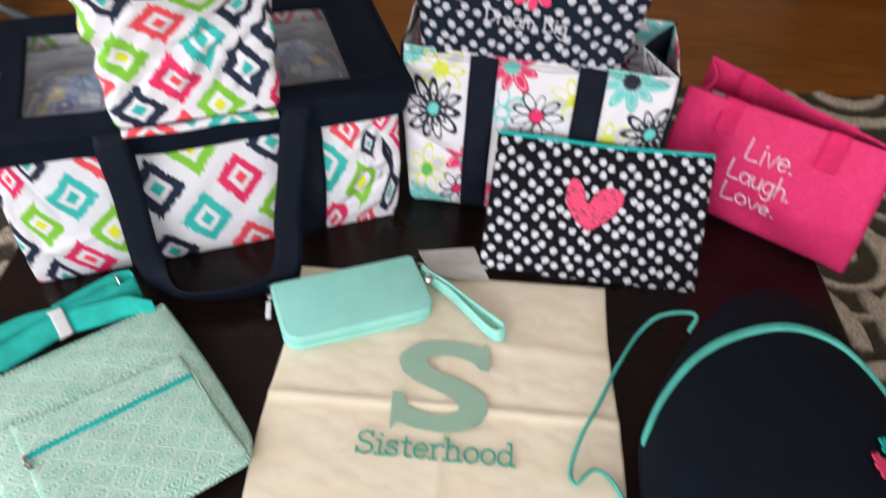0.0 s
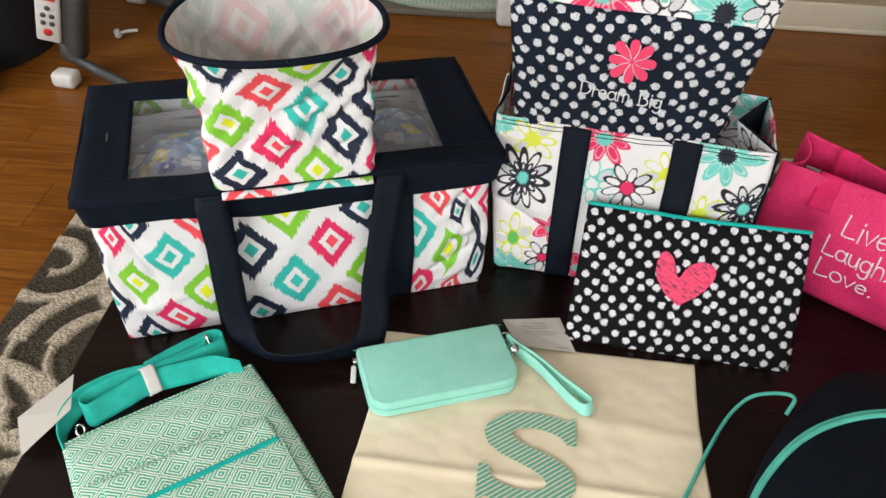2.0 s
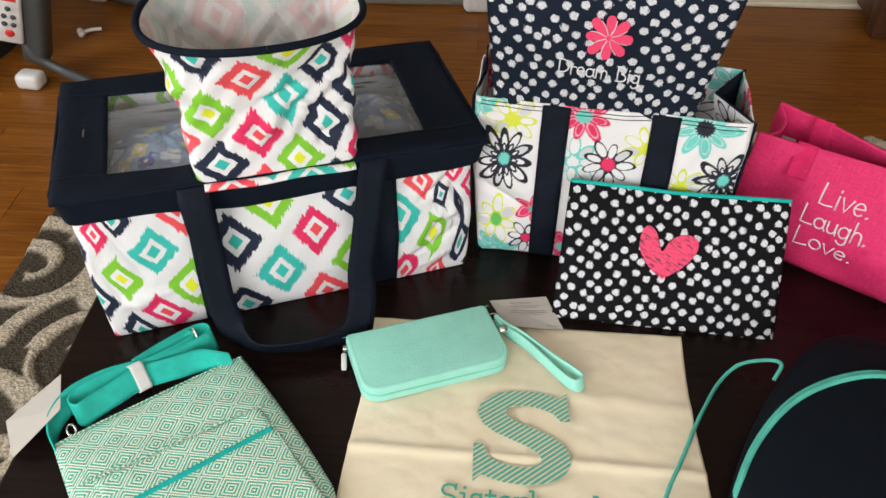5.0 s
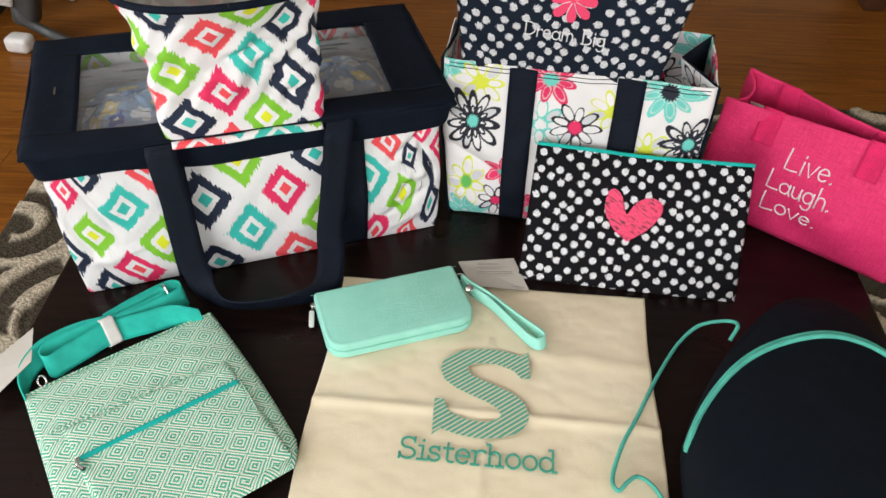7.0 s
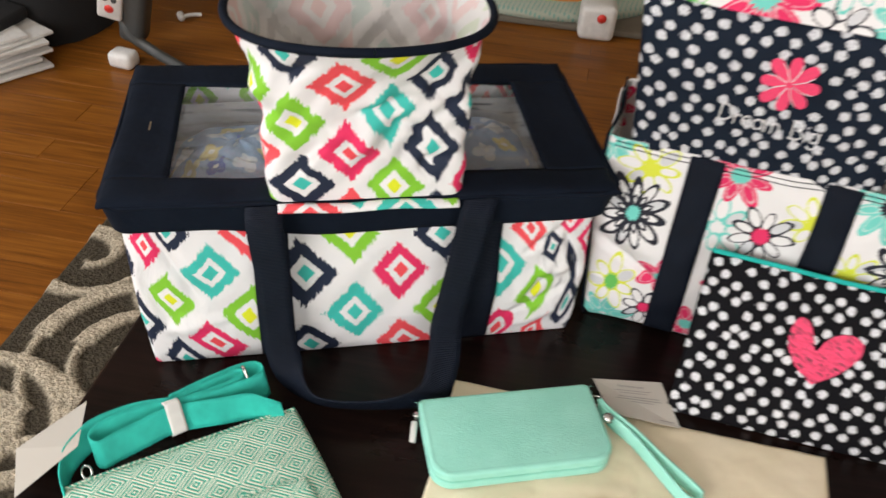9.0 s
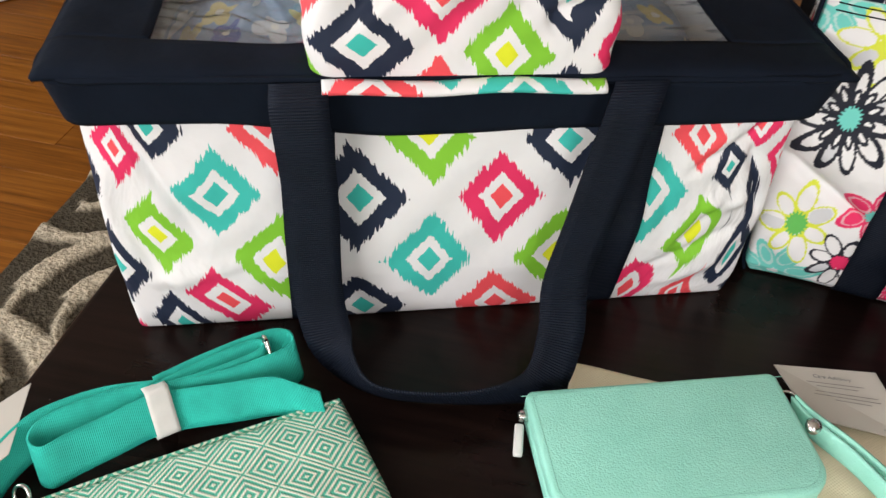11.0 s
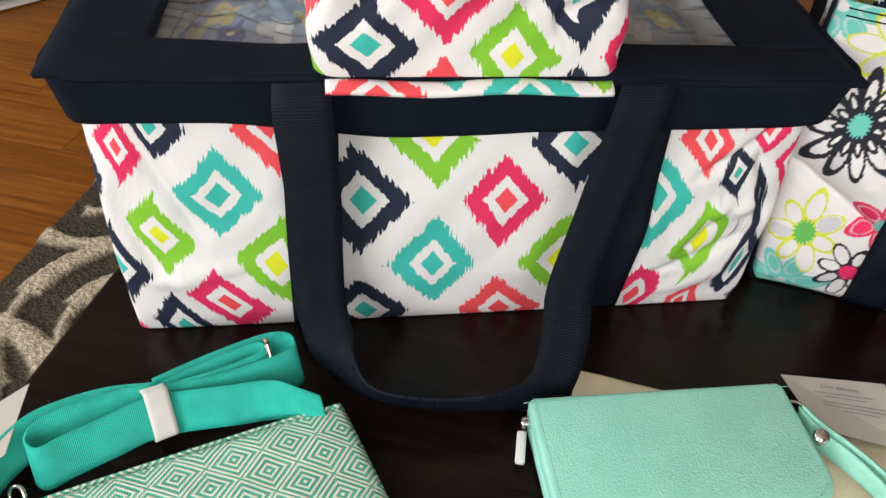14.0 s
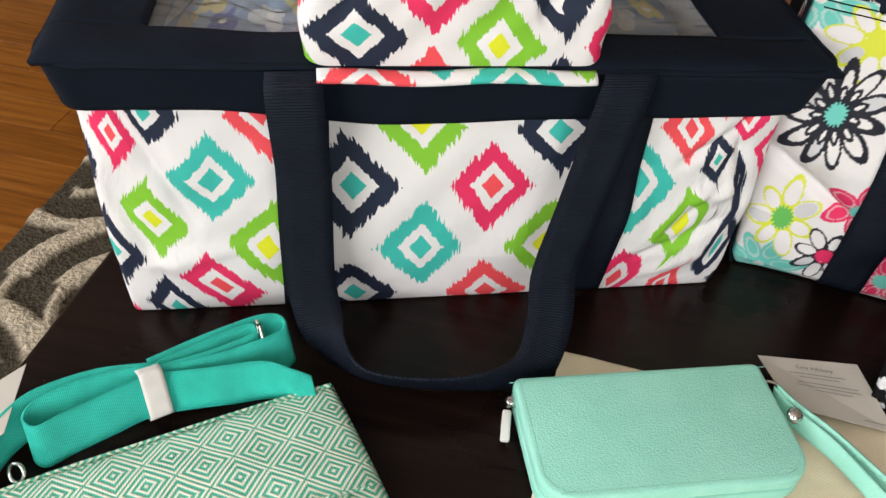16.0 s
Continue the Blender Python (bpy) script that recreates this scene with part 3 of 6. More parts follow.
window_frame("window_1", room(3.2 - 1.35, -1.8, 0.9, 180), 1.5, 1.3)
window_frame("window_2", room(3.2 - 3.9, -1.8, 0.9, 180), 1.2, 1.3)
window_frame("window_3", room(-3.0, -1.8 + 1.75, 0.95, 90), 1.5, 1.3)

_bb = tagged(thing("baseboard", "white painted baseboard along the beige wall", "baseboard", room(0, 0)), kind="structure")
for d in ((0.56, 3.2, 2.984, 2.998, 0.0, 0.095), (-3.0, -2.2, 2.984, 2.998, 0.0, 0.095)):
    boxed("board", d, M_TRIM, _bb, bevel=0.004)
    boxed("shoe_moulding", (d[0], d[1], 2.972, 2.983, 0.0, 0.018), M_TRIM, _bb, bevel=0.006)

# the table, its top dark and glossy
table = thing("coffee_table", "dark espresso wooden coffee table with a glossy top", "table", room(0.272, 0.83))
boxed("tabletop", (-0.5, 0.5, -0.53, 0.53, TOP - 0.035, TOP), M_TABLE, table, bevel=0.006, seg=3)
for _d in ((-0.45, 0.45, -0.48, -0.455), (-0.45, 0.45, 0.455, 0.48)):
    boxed("apron", (*_d, TOP - 0.115, TOP - 0.036), M_TABLE, table)
for _d in ((-0.475, -0.452, -0.44, 0.44), (0.452, 0.475, -0.44, 0.44)):
    boxed("apron", (*_d, TOP - 0.115, TOP - 0.036), M_TABLE, table)
for _x in (-0.45, 0.45):
    for _y in (-0.48, 0.48):
        boxed("leg", (_x - 0.03, _x + 0.03, _y - 0.03, _y + 0.03, 0.014, TOP - 0.036), M_TABLE, table, bevel=0.005)


# ---- the navy-lidded tote ----
def turned(x, y, z, a):
    return pose(x, y, z, 0, 0, a)


TOTE_A = 28.0
_ex, _ey = np.array([math.cos(radians(TOTE_A)), math.sin(radians(TOTE_A))]), np.array([-math.sin(radians(TOTE_A)), math.cos(radians(TOTE_A))])
_tc = np.array([-0.091, 1.0275]) - 0.010 * _ex + 0.095 * _ey
tote = thing("tote_bag", "white tote with a bright ikat diamond print, navy lid and straps", "bag", turned(_tc[0], _tc[1], TOP, TOTE_A))
TOTE_PROFILE = [(0.001, 0.002, -0.012), (0.008, 0.004, -0.0115), (0.05, 0.012, -0.007), (0.10, 0.015, -0.002), (0.14, 0.015, 0.001), (0.17, 0.013, 0.003), (0.20, 0.010, 0.004)]
# where the cloth shows the middles of the printed diamonds: on the flat front, then, with the way along half their width and half their height, on the crumpled ends
TOTE_PRINT = [
    (-0.064, 0.118, -0.063, 0.1185), (0.028, 0.115, 0.027, 0.1185), (0.128, 0.120, 0.117, 0.1185), (-0.123, 0.065, -0.108, 0.065), (-0.017, 0.060, -0.018, 0.065), (0.070, 0.060, 0.072, 0.065),
    (-0.062, 0.0115, -0.063, 0.0115), (0.036, 0.006, 0.027, 0.0115), (0.138, 0.014, 0.117, 0.0115), (0.179, 0.004, 0.207, 0.0115),
    (-0.190, 0.170, -0.198, 0.172), (-0.1216, 0.170, -0.108, 0.172), (-0.023, 0.164, -0.018, 0.172), (0.065, 0.159, 0.072, 0.172), (0.157, 0.161, 0.162, 0.172), (0.204, 0.163, 0.252, 0.172),
]
TOTE_ENDS = [
    (-0.243, 0.1185, -0.2114, 0.1529, 0.0128, -0.0047, 0.0, 0.0258), (-0.198, 0.065, -0.1956, 0.0877, 0.0228, -0.0093, -0.0018, 0.0301), (-0.153, 0.1185, -0.1537, 0.1228, 0.0281, -0.0012, 0.0009, 0.0338), (-0.153, 0.0115, -0.1561, 0.0280, 0.0302, -0.0120, -0.0076, 0.0334),
    (0.162, 0.065, 0.1719, 0.0733, 0.0259, 0.0128, -0.0025, 0.0340), (0.252, 0.065, 0.2136, 0.0465, 0.0180, 0.0200, 0.0, 0.0330), (0.207, 0.1185, 0.1839, 0.1344, 0.0112, 0.0085, -0.0020, 0.0184),
]
for _pu, _pv, _cu, _cv, _wu, _wv, _hu, _hv in TOTE_ENDS:
    for _a, _b in ((0, 0), (-1, 0), (1, 0), (0, -1), (0, 1)):
        TOTE_PRINT.append((_cu + _a * _wu + _b * _hu, _cv + _a * _wv + _b * _hv, _pu + _a * 0.029, _pv + _b * 0.0425))
TOTE_CREASES = [
    (-0.212, 0.185, -0.166, 0.080, 0.0045, 0.0045), (-0.205, 0.192, -0.150, 0.100, -0.0035, 0.010), (-0.222, 0.115, -0.190, 0.020, 0.0030, 0.006), (-0.218, 0.045, -0.130, 0.066, -0.0030, 0.008),
    (0.222, 0.176, 0.150, 0.128, 0.0050, 0.005), (0.215, 0.185, 0.160, 0.150, -0.0040, 0.008), (0.196, 0.158, 0.222, 0.085, 0.0060, 0.005), (0.200, 0.120, 0.155, 0.052, 0.0040, 0.006), (0.212, 0.105, 0.170, 0.100, -0.0045, 0.008),
    (0.222, 0.082, 0.135, 0.036, 0.0040, 0.006), (0.215, 0.050, 0.150, 0.015, -0.0030, 0.008), (0.135, 0.150, 0.150, 0.060, 0.0020, 0.008),
]


def _tote_lean(x, y, z):
    up = np.clip(z / 0.2, 0, 1)
    inward = np.where(x > 0, 0.024, 0.009) * np.clip(np.abs(x) / 0.23, 0, 1) ** 3 * np.sign(x) * up**1.5
    return x - inward, y - 0.055 * x * up, z


tote_body, tote_at, tote_arc = bag_body("body", 0.4616, 0.19, 0.205, 0.006, TOTE_PROFILE, M_IKAT, tote, end_folds=0.0012, lean=_tote_lean, ripples=0.0018, seed=0.7, nu=520, nv=130, creases=TOTE_CREASES, print_at=pulled(TOTE_PRINT, 0.02))
boxed("base", (-0.19, 0.19, -0.075, 0.075, 0.001, 0.006), M_NAVY, tote, bevel=0.002)
M_LINING = plain_fabric("white_lining", (0.56, 0.57, 0.58), 0.75)
_ls, _lat, _ = rounded_loop(0.392, 0.168, 0.012, 160)


def _tote_lining(U, V):
    x, y = _lat(U)
    return x - 0.005, y + ripple(x, y, V, 0.0012, 0.03, 1.2) * (np.abs(y) > 0.05) - 0.03 * x * np.clip(V / 0.2, 0, 1), V


surf("lining", _tote_lining, np.sort(_ls), np.linspace(0.008, 0.193, 24), M_LINING, tote, "plain white lining", wrap=True)

def band(name, u, width, v0, v1, off, material, parent, at=None, label=""):
    at = at or tote_at

    def place(U, V):
        x, y, z = at(V, U)
        return x, y - off, z

    return surf(name, place, np.linspace(v0, v1, 40), np.linspace(u - width / 2, u + width / 2, 6), material, parent, label, thick=0.0016)


for _u in (-0.096, 0.108):
    band("strap_band", _u, 0.034, 0.004, tote_arc + 0.0, 0.0036, M_WEB_NAVY, tote)

# the handle that has fallen forward onto the table, in world places less the tote's
_tote_inv = tote.matrix_world.inverted()


def in_tote(p):
    return tuple(_tote_inv @ Vector(p))


def loc(p):
    return tuple(_tote_inv.to_3x3() @ Vector(p))


_handle = [(-0.172, 0.950, 0.660), (-0.166, 0.938, 0.648), (-0.164, 0.942, 0.59), (-0.164, 0.944, 0.52), (-0.158, 0.941, 0.486), (-0.143, 0.931, 0.468), (-0.112, 0.919, 0.465), (-0.070, 0.929, 0.465), (-0.034, 0.947, 0.465), (-0.012, 0.966, 0.468), (-0.010, 0.992, 0.488), (-0.016, 1.014, 0.515), (-0.010, 1.020, 0.565), (-0.004, 1.023, 0.615), (0.000, 1.024, 0.648), (0.001, 1.035, 0.660)]
_along, _up = (0.88, 0.475, 0.0), (0.1, -0.45, 0.9)
_back = tuple(-v for v in _along)
_sides = [_along, _along, _along, _along, (0.85, 0.40, 0.15), (0.5, 0.0, 0.75), _up, (0.0, -0.5, 0.88), (-0.25, -0.4, 0.85), (-0.75, -0.2, 0.6), (-0.9, -0.35, 0.2), _back, _back, _back, _back, _back]
ribbon("handle", [in_tote(p) for p in _handle], [loc(p) for p in _sides], 0.032, 0.0018, M_WEB_NAVY, tote, n=140, rows=5)

# the lid: a soft navy frame round a clear window, with a hanging rim
lid_c = np.array([(-0.298 + 0.114 - 0.413 + 0.016) / 4, (0.898 + 1.086 + 1.122 + 1.335) / 4])
LID_A, LW, LD = 25.6, 0.466, 0.255
lid = None


def lid_shape(U, V):
    sag = -0.006 * np.exp(-((U / 0.2) ** 2)) * (1 - (V / 0.13) ** 2)
    return U, V, sag + ripple(U, V, 0.0, 0.0012, 0.05, 0.4)


WX0, WX1, WY0, WY1 = -0.178, 0.168, -0.089, 0.083


def lid_frame(x0, x1, y0, y1):
    def place(U, V):
        x, y, z = lid_shape(U, V)
        edge = np.minimum(LW / 2 - np.abs(U), LD / 2 - np.abs(V))
        return x, y, z - 0.004 * np.clip(1 - edge / 0.012, 0, 1) ** 2

    return surf("lid" if lid is None else "frame_side", place, np.linspace(x0, x1, max(8, int((x1 - x0) / 0.005))), np.linspace(y0, y1, max(8, int((y1 - y0) / 0.005))), M_NAVY, lid, thick=0.003)


lid = lid_frame(-LW / 2, LW / 2, -LD / 2, WY0)
lid["label"] = "navy fabric lid with a clear vinyl window"
lid.parent = tote
lid.matrix_local = _tote_inv @ turned(lid_c[0], lid_c[1], 0.663, LID_A)
lid_frame(-LW / 2, LW / 2, WY1, LD / 2)
lid_frame(-LW / 2, WX0, WY0, WY1)
lid_frame(WX1, LW / 2, WY0, WY1)
_rs, _rat, _rt = rounded_loop(LW, LD, 0.018, 300)


def lid_rim(U, V):
    x, y = _rat(U)
    tuck = np.clip(V / 0.036, 0, 1)
    return x * (1 - 0.022 * tuck), y * (1 - 0.075 * tuck) + ripple(x, y, V * 0, 0.0009, 0.04, 1.1), -0.004 - V * (1 + 0.25 * np.exp(-((x / 0.1) ** 2)) * (y < 0)) + 0.0015 * np.sin(x * 31)


surf("rim", lid_rim, np.sort(_rs), np.linspace(0, 0.0330, 10), M_NAVY, lid, wrap=True, thick=0.0022)
_pp = [(x, y, -0.004) for x, y in zip(*_rat(np.linspace(0, _rt, 60)))]
tube("piping", _pp, 0.0022, M_NAVY, lid, n=240, sides=6)
_win = surf("vinyl_window", lambda U, V: (U, V, -0.001 - 0.006 * np.exp(-((U / 0.2) ** 2)) + ripple(U, V, U * 0, 0.0009, 0.035, 2.2) + 0.0014 * np.sin(V * 390 + 5 * np.sin(U * 47) + 3 * np.sin(U * 131 + V * 60)) * np.exp(-(((U + 0.12) / 0.055) ** 2) - ((V + 0.055) / 0.022) ** 2)), np.linspace(WX0 - 0.004, WX1 + 0.004, 120), np.linspace(WY0 - 0.004, WY1 + 0.004, 120), M_VINYL, lid, "clear creased vinyl window")
_win.visible_shadow = False
boxed("brand_mark", (-0.2035, -0.2015, -0.012, 0.004, 0.0022, 0.0026), M_METAL, lid, "small pale stitched mark", bevel=0)


# what lies in the tote: folded blankets printed with blossoms
def blossom_cloth():
    n = Nodes("blue_blossom_flannel")
    vec = n.uv()
    vo = n.voronoi(vec, 26.0, 0.5, dims="2D")
    cell = n.tree.nodes.new("ShaderNodeSeparateColor")
    n.put(cell.inputs[0], vo[1])
    tint = n.ramp(cell.outputs[0], [(0.0, (0.07, 0.10, 0.32)), (0.3, (0.55, 0.57, 0.58)), (0.6, (0.58, 0.48, 0.20)), (0.8, (0.22, 0.32, 0.50))], "CONSTANT")
    away = n.tree.nodes.new("ShaderNodeVectorMath")
    away.operation = "SUBTRACT"
    n.put(away.inputs[0], vec)
    n.put(away.inputs[1], vo[2])
    px, py, _ = n.split(away.outputs[0])
    ang = n.math("ARCTAN2", py, px)
    r = n.math("SQRT", n.math("ADD", n.math("MULTIPLY", px, px), n.math("MULTIPLY", py, py)))
    reach = n.math("MULTIPLY_ADD", n.math("ABSOLUTE", n.math("COSINE", n.math("MULTIPLY", ang, 2.0))), 0.007, 0.0095)
    c = n.mix(n.math("LESS_THAN", r, reach), (0.22, 0.31, 0.43), tint)
    c = n.mix(n.math("LESS_THAN", r, 0.004), c, (0.70, 0.68, 0.60))
    return n.done(c, 0.95, fabric_grain(n, vec))


M_BLOSSOM = blossom_cloth()
for _x, _y, _r in ((-0.12, 0.0, 0.082), (0.115, 0.0, 0.084), (0.0, 0.005, 0.06)):
    def _bundle(U, V, _r=_r):
        a, b = U / 0.16 * np.pi, V / 0.16 * np.pi / 2
        return _r * np.cos(b) * np.sign(np.cos(a)) * np.abs(np.cos(a)) ** 0.7, 0.086 * np.cos(b) * np.sign(np.sin(a)) * np.abs(np.sin(a)) ** 0.7, 0.122 + 0.078 * np.sin(b) + ripple(U, V, V, 0.003, 0.03, _r * 90)

    bl = surf("folded_blanket", _bundle, np.linspace(-0.16, 0.16, 60), np.linspace(-0.16, 0.16, 40), M_BLOSSOM)
    bl.matrix_world = tote.matrix_world @ pose(_x, _y, 0)
    tagged(bl, "blue flannel blanket with blossom print, folded inside the tote", "blanket", "blankets in the tote")

# ---- the open fabric bin on the lid ----
BIN_A = 27.0
_bx = np.array([math.cos(radians(BIN_A)), math.sin(radians(BIN_A))])
_by = np.array([-_bx[1], _bx[0]])
_bc = np.array([-0.0885, 0.997]) - 0.004 * _bx + 0.066 * _by
storage_bin = thing("fabric_bin", "open white fabric bin with ikat diamond print and navy binding", "bin", turned(_bc[0], _bc[1], 0.661, BIN_A))
_bs, _bat, _bt = rounded_loop(0.172, 0.134, 0.014, 260)
BH = 0.157


# creases in the wall: from u, v to u, v, how deep and how wide
BIN_DENTS = [(-0.030, 0.075, 0.040, 0.105, 0.0075, 0.006), (-0.010, 0.045, 0.012, 0.115, -0.0045, 0.008), (0.010, 0.085, 0.062, 0.060, 0.0060, 0.006), (0.030, 0.130, 0.075, 0.085, 0.0060, 0.006), (-0.070, 0.120, -0.030, 0.140, 0.0050, 0.006), (-0.075, 0.030, -0.035, 0.060, 0.0050, 0.007), (0.040, 0.030, 0.085, 0.045, 0.0050, 0.006)]


def _mid(U):
    return (U + _bt / 2) % _bt - _bt / 2


def bin_wall(inset):
    def place(U, V):
        x, y = _bat(U)
        t = np.clip(V / BH, 0, 1)
        a = np.arctan2(y, x)
        ring_x, ring_y = 0.112 * np.cos(a), 0.112 * np.sin(a)
        w = t ** (2.9 + 1.8 * np.clip(np.cos(a), 0, 1) - 0.3 * np.clip(-np.cos(a), 0, 1))
        fold = ripple(x, y, V, 0.0040, 0.019, 1.9) * np.sin(np.pi * np.clip(t, 0, 1)) * 1.1
        dip = -0.006 * np.cos(a * 2) * w
        m = _mid(U)
        for u0, v0, u1, v1, deep, wide in BIN_DENTS:
            du, dv = u1 - u0, v1 - v0
            run = ((m - u0) * du + (V - v0) * dv) / (du * du + dv * dv)
            off = ((m - u0) * dv - (V - v0) * du) / math.hypot(du, dv)
            fold = fold - 1.4 * deep * np.exp(-((off / wide) ** 2)) * np.sin(np.pi * np.clip(run, 0, 1))
        k = 1 - inset / 0.1
        sway = -0.002 * t**2
        k = k * (1 + 0.035 * np.sin(np.pi * np.clip(t / 0.55, 0, 1)) * np.clip(-np.cos(a), 0, 1))
        return (x * (1 - w) + ring_x * w) * k + fold * np.cos(a) + sway, (y * (1 - w) + ring_y * w) * k + fold * np.sin(a) + 0.002 * t, V + dip + 0.001

    return place


BIN_PRINT = [
    (-0.0528, 0.147, -0.064, 0.156), (0.013, 0.146, 0.018, 0.156), (-0.016, 0.1186, -0.023, 0.1215), (0.0445, 0.127, 0.059, 0.1215), (-0.0615, 0.0795, -0.064, 0.087),
    (0.013, 0.090, 0.018, 0.087), (-0.0154, 0.049, -0.023, 0.0525), (0.056, 0.049, 0.059, 0.0525), (-0.0566, 0.020, -0.064, 0.018), (0.022, 0.012, 0.018, 0.018),
]
bin_print = pulled(BIN_PRINT)

surf("wall", bin_wall(0.0), np.sort(_bs), np.linspace(0, BH, 90), M_IKAT_BIN, storage_bin, wrap=True, lengths=(lambda U, V: bin_print(_mid(U), V)[0], lambda U, V: bin_print(_mid(U), V)[1]))
surf("lining", bin_wall(0.002), np.sort(_bs), np.linspace(0.003, BH, 50), M_IKAT_IN, storage_bin, "pale reverse of the print", wrap=True)
boxed("bottom", (-0.074, 0.074, -0.062, 0.062, 0.0005, 0.004), M_IKAT_IN, storage_bin, bevel=0.001)


def _roll(U, V):
    a = V
    return U * 1.02, -0.070 - 0.0078 * np.sin(a), -0.0032 + 0.0034 * np.cos(a) + 0.001 * np.sin(U * 70)


surf("rolled_base", _roll, np.linspace(-0.078, 0.078, 60), np.linspace(0.0, np.pi, 12), M_IKAT_BIN, storage_bin, thick=0.001, lengths=(lambda U, V: U + 0.233, lambda U, V: 0.018 + 0.012 - V * 0.007))
_rim = [tuple(float(c) for c in np.array(bin_wall(0.0)(np.array(u), np.array(BH)))) for u in np.linspace(0, _bt, 60)]
tube("binding", [(x, y, z - 0.002) for x, y, z in _rim], 0.0038, M_NAVY, storage_bin, "navy bound rim", n=240, sides=10)


# ---- floral prints ----
def petals(U, V, img, cx, cy, r, n, colour, style, centre, turn=0.0, stretch=1.0):
    """Draws one printed flower with n petals into img: outlined ('line'), filled ('fill') or looped with a dark heart ('half')."""
    x, y = U - cx, (V - cy) / stretch
    rr, th = np.hypot(x, y), np.arctan2(y, x) + turn
    step = 2 * np.pi / n
    k = np.round(th / step)
    phi = th - k * step
    R = r * (1 + 0.10 * np.sin(k * 2.4 + cx * 70))
    half = np.pi / n * 0.60 * R * 0.86
    mid, long_ = (0.62 * R, 0.38 * R) if style != "fill" else (0.56 * R, 0.44 * R)
    e = np.sqrt(((rr - mid) / long_) ** 2 + (rr * phi / half) ** 2)
    t = 0.0016 / np.minimum(half, long_) * (0.8 + 0.3 * np.sin(th * 3 + cx * 40))
    if style == "fill":
        img[e < 1.0] = colour
        img[np.abs(e - 0.62) < t * 0.45] = tuple(min(1.0, 0.5 * c + 0.38) for c in colour)
    else:
        img[e < 1.0] = WHITE
        img[(e < 0.8) & (np.sin(k * 1.7) > 0.75)] = (0.62, 0.63, 0.66)
        img[np.abs(e - 0.95) < t * (0.95 if style == "half" else 0.62)] = colour
        if style == "half":
            img[np.sqrt(((rr - 0.33 * R) / (0.24 * R)) ** 2 + (rr * phi / (half * 0.66)) ** 2) < 1] = colour
            img[rr < 0.24 * R] = colour
            img[np.sqrt(((rr - 0.40 * R) / (0.09 * R)) ** 2 + (rr * phi / (half * 0.22)) ** 2) < 1] = WHITE
    if centre is not None:
        img[rr < (0.20 if style == "half" else 0.27) * r * (1 + 0.14 * np.sin(th * 17 + 20 * cx))] = centre
    return img


BLACK = (0.012, 0.014, 0.025)
AQUA = (0.16, 0.62, 0.55)
LEAF = (0.12, 0.48, 0.10)
CHART = (0.68, 0.74, 0.06)
ROSE = (0.76, 0.03, 0.13)


def floral(flowers):
    def paint(U, V):
        img = np.empty(U.shape + (3,))
        img[:] = WHITE
        for f in flowers:
            petals(U, V, img, *f)
        return img

    return paint


TOTE_FLOWERS = [
    (-0.150, 0.232, 0.030, 7, AQUA, "fill", None), (-0.128, 0.010, 0.042, 8, AQUA, "fill", None, 0.3), (-0.036, 0.166, 0.031, 8, AQUA, "line", None),
    (-0.030, 0.226, 0.034, 8, ROSE, "fill", AQUA, 0.2), (0.047, 0.194, 0.029, 8, CHART, "line", CHART, 0.4), (-0.110, 0.213, 0.029, 8, CHART, "line", CHART),
    (-0.117, 0.160, 0.0325, 11, BLACK, "half", AQUA, 0.1, 1.25), (-0.124, 0.066, 0.028, 7, CHART, "line", LEAF, 0.3, 1.2), (0.005, 0.166, 0.031, 9, BLACK, "line", ROSE),
    (-0.075, 0.090, 0.026, 6, ROSE, "fill", AQUA, 0.5), (-0.083, 0.040, 0.026, 8, BLACK, "line", ROSE, 0.2), (-0.035, 0.030, 0.030, 7, ROSE, "fill", AQUA), (0.105, 0.225, 0.037, 9, AQUA, "fill", BLACK),
    (0.091, 0.148, 0.027, 8, CHART, "line", CHART), (0.138, 0.158, 0.032, 10, BLACK, "half", AQUA, 0.0, 1.15), (0.060, 0.080, 0.030, 8, BLACK, "line", ROSE), (-0.008, 0.098, 0.026, 8, ROSE, "fill", AQUA), (0.115, 0.085, 0.028, 7, AQUA, "fill", LEAF),
] + [
    (0.190, 0.205, 0.032, 8, ROSE, "fill", AQUA), (0.185, 0.090, 0.030, 8, AQUA, "line", CHART), (-0.185, 0.120, 0.030, 8, ROSE, "line", CHART), (-0.19, 0.20, 0.026, 8, BLACK, "line", ROSE),
    (0.215, 0.222, 0.032, 8, ROSE, "fill", AQUA), (0.285, 0.212, 0.036, 8, AQUA, "fill", BLACK), (0.33, 0.17, 0.034, 9, BLACK, "line", ROSE), (0.40, 0.21, 0.034, 8, AQUA, "fill", BLACK), (-0.26, 0.20, 0.034, 8, ROSE, "fill", AQUA), (-0.33, 0.17, 0.034, 9, CHART, "line", LEAF), (-0.40, 0.21, 0.034, 8, BLACK, "half", AQUA),
]
FLORAL_C = (0.252, 1.151)
floral_tote = thing("floral_tote", "open white tote with a bright floral print and navy straps", "bag", turned(FLORAL_C[0], FLORAL_C[1] + 0.065, TOP, -0.5))
FLORAL_PROFILE = [(0.002, -0.010, -0.012), (0.012, 0.0, -0.008), (0.06, 0.008, -0.004), (0.13, 0.010, 0.002), (0.20, 0.004, 0.004), (0.233, 0.0, 0.004)]
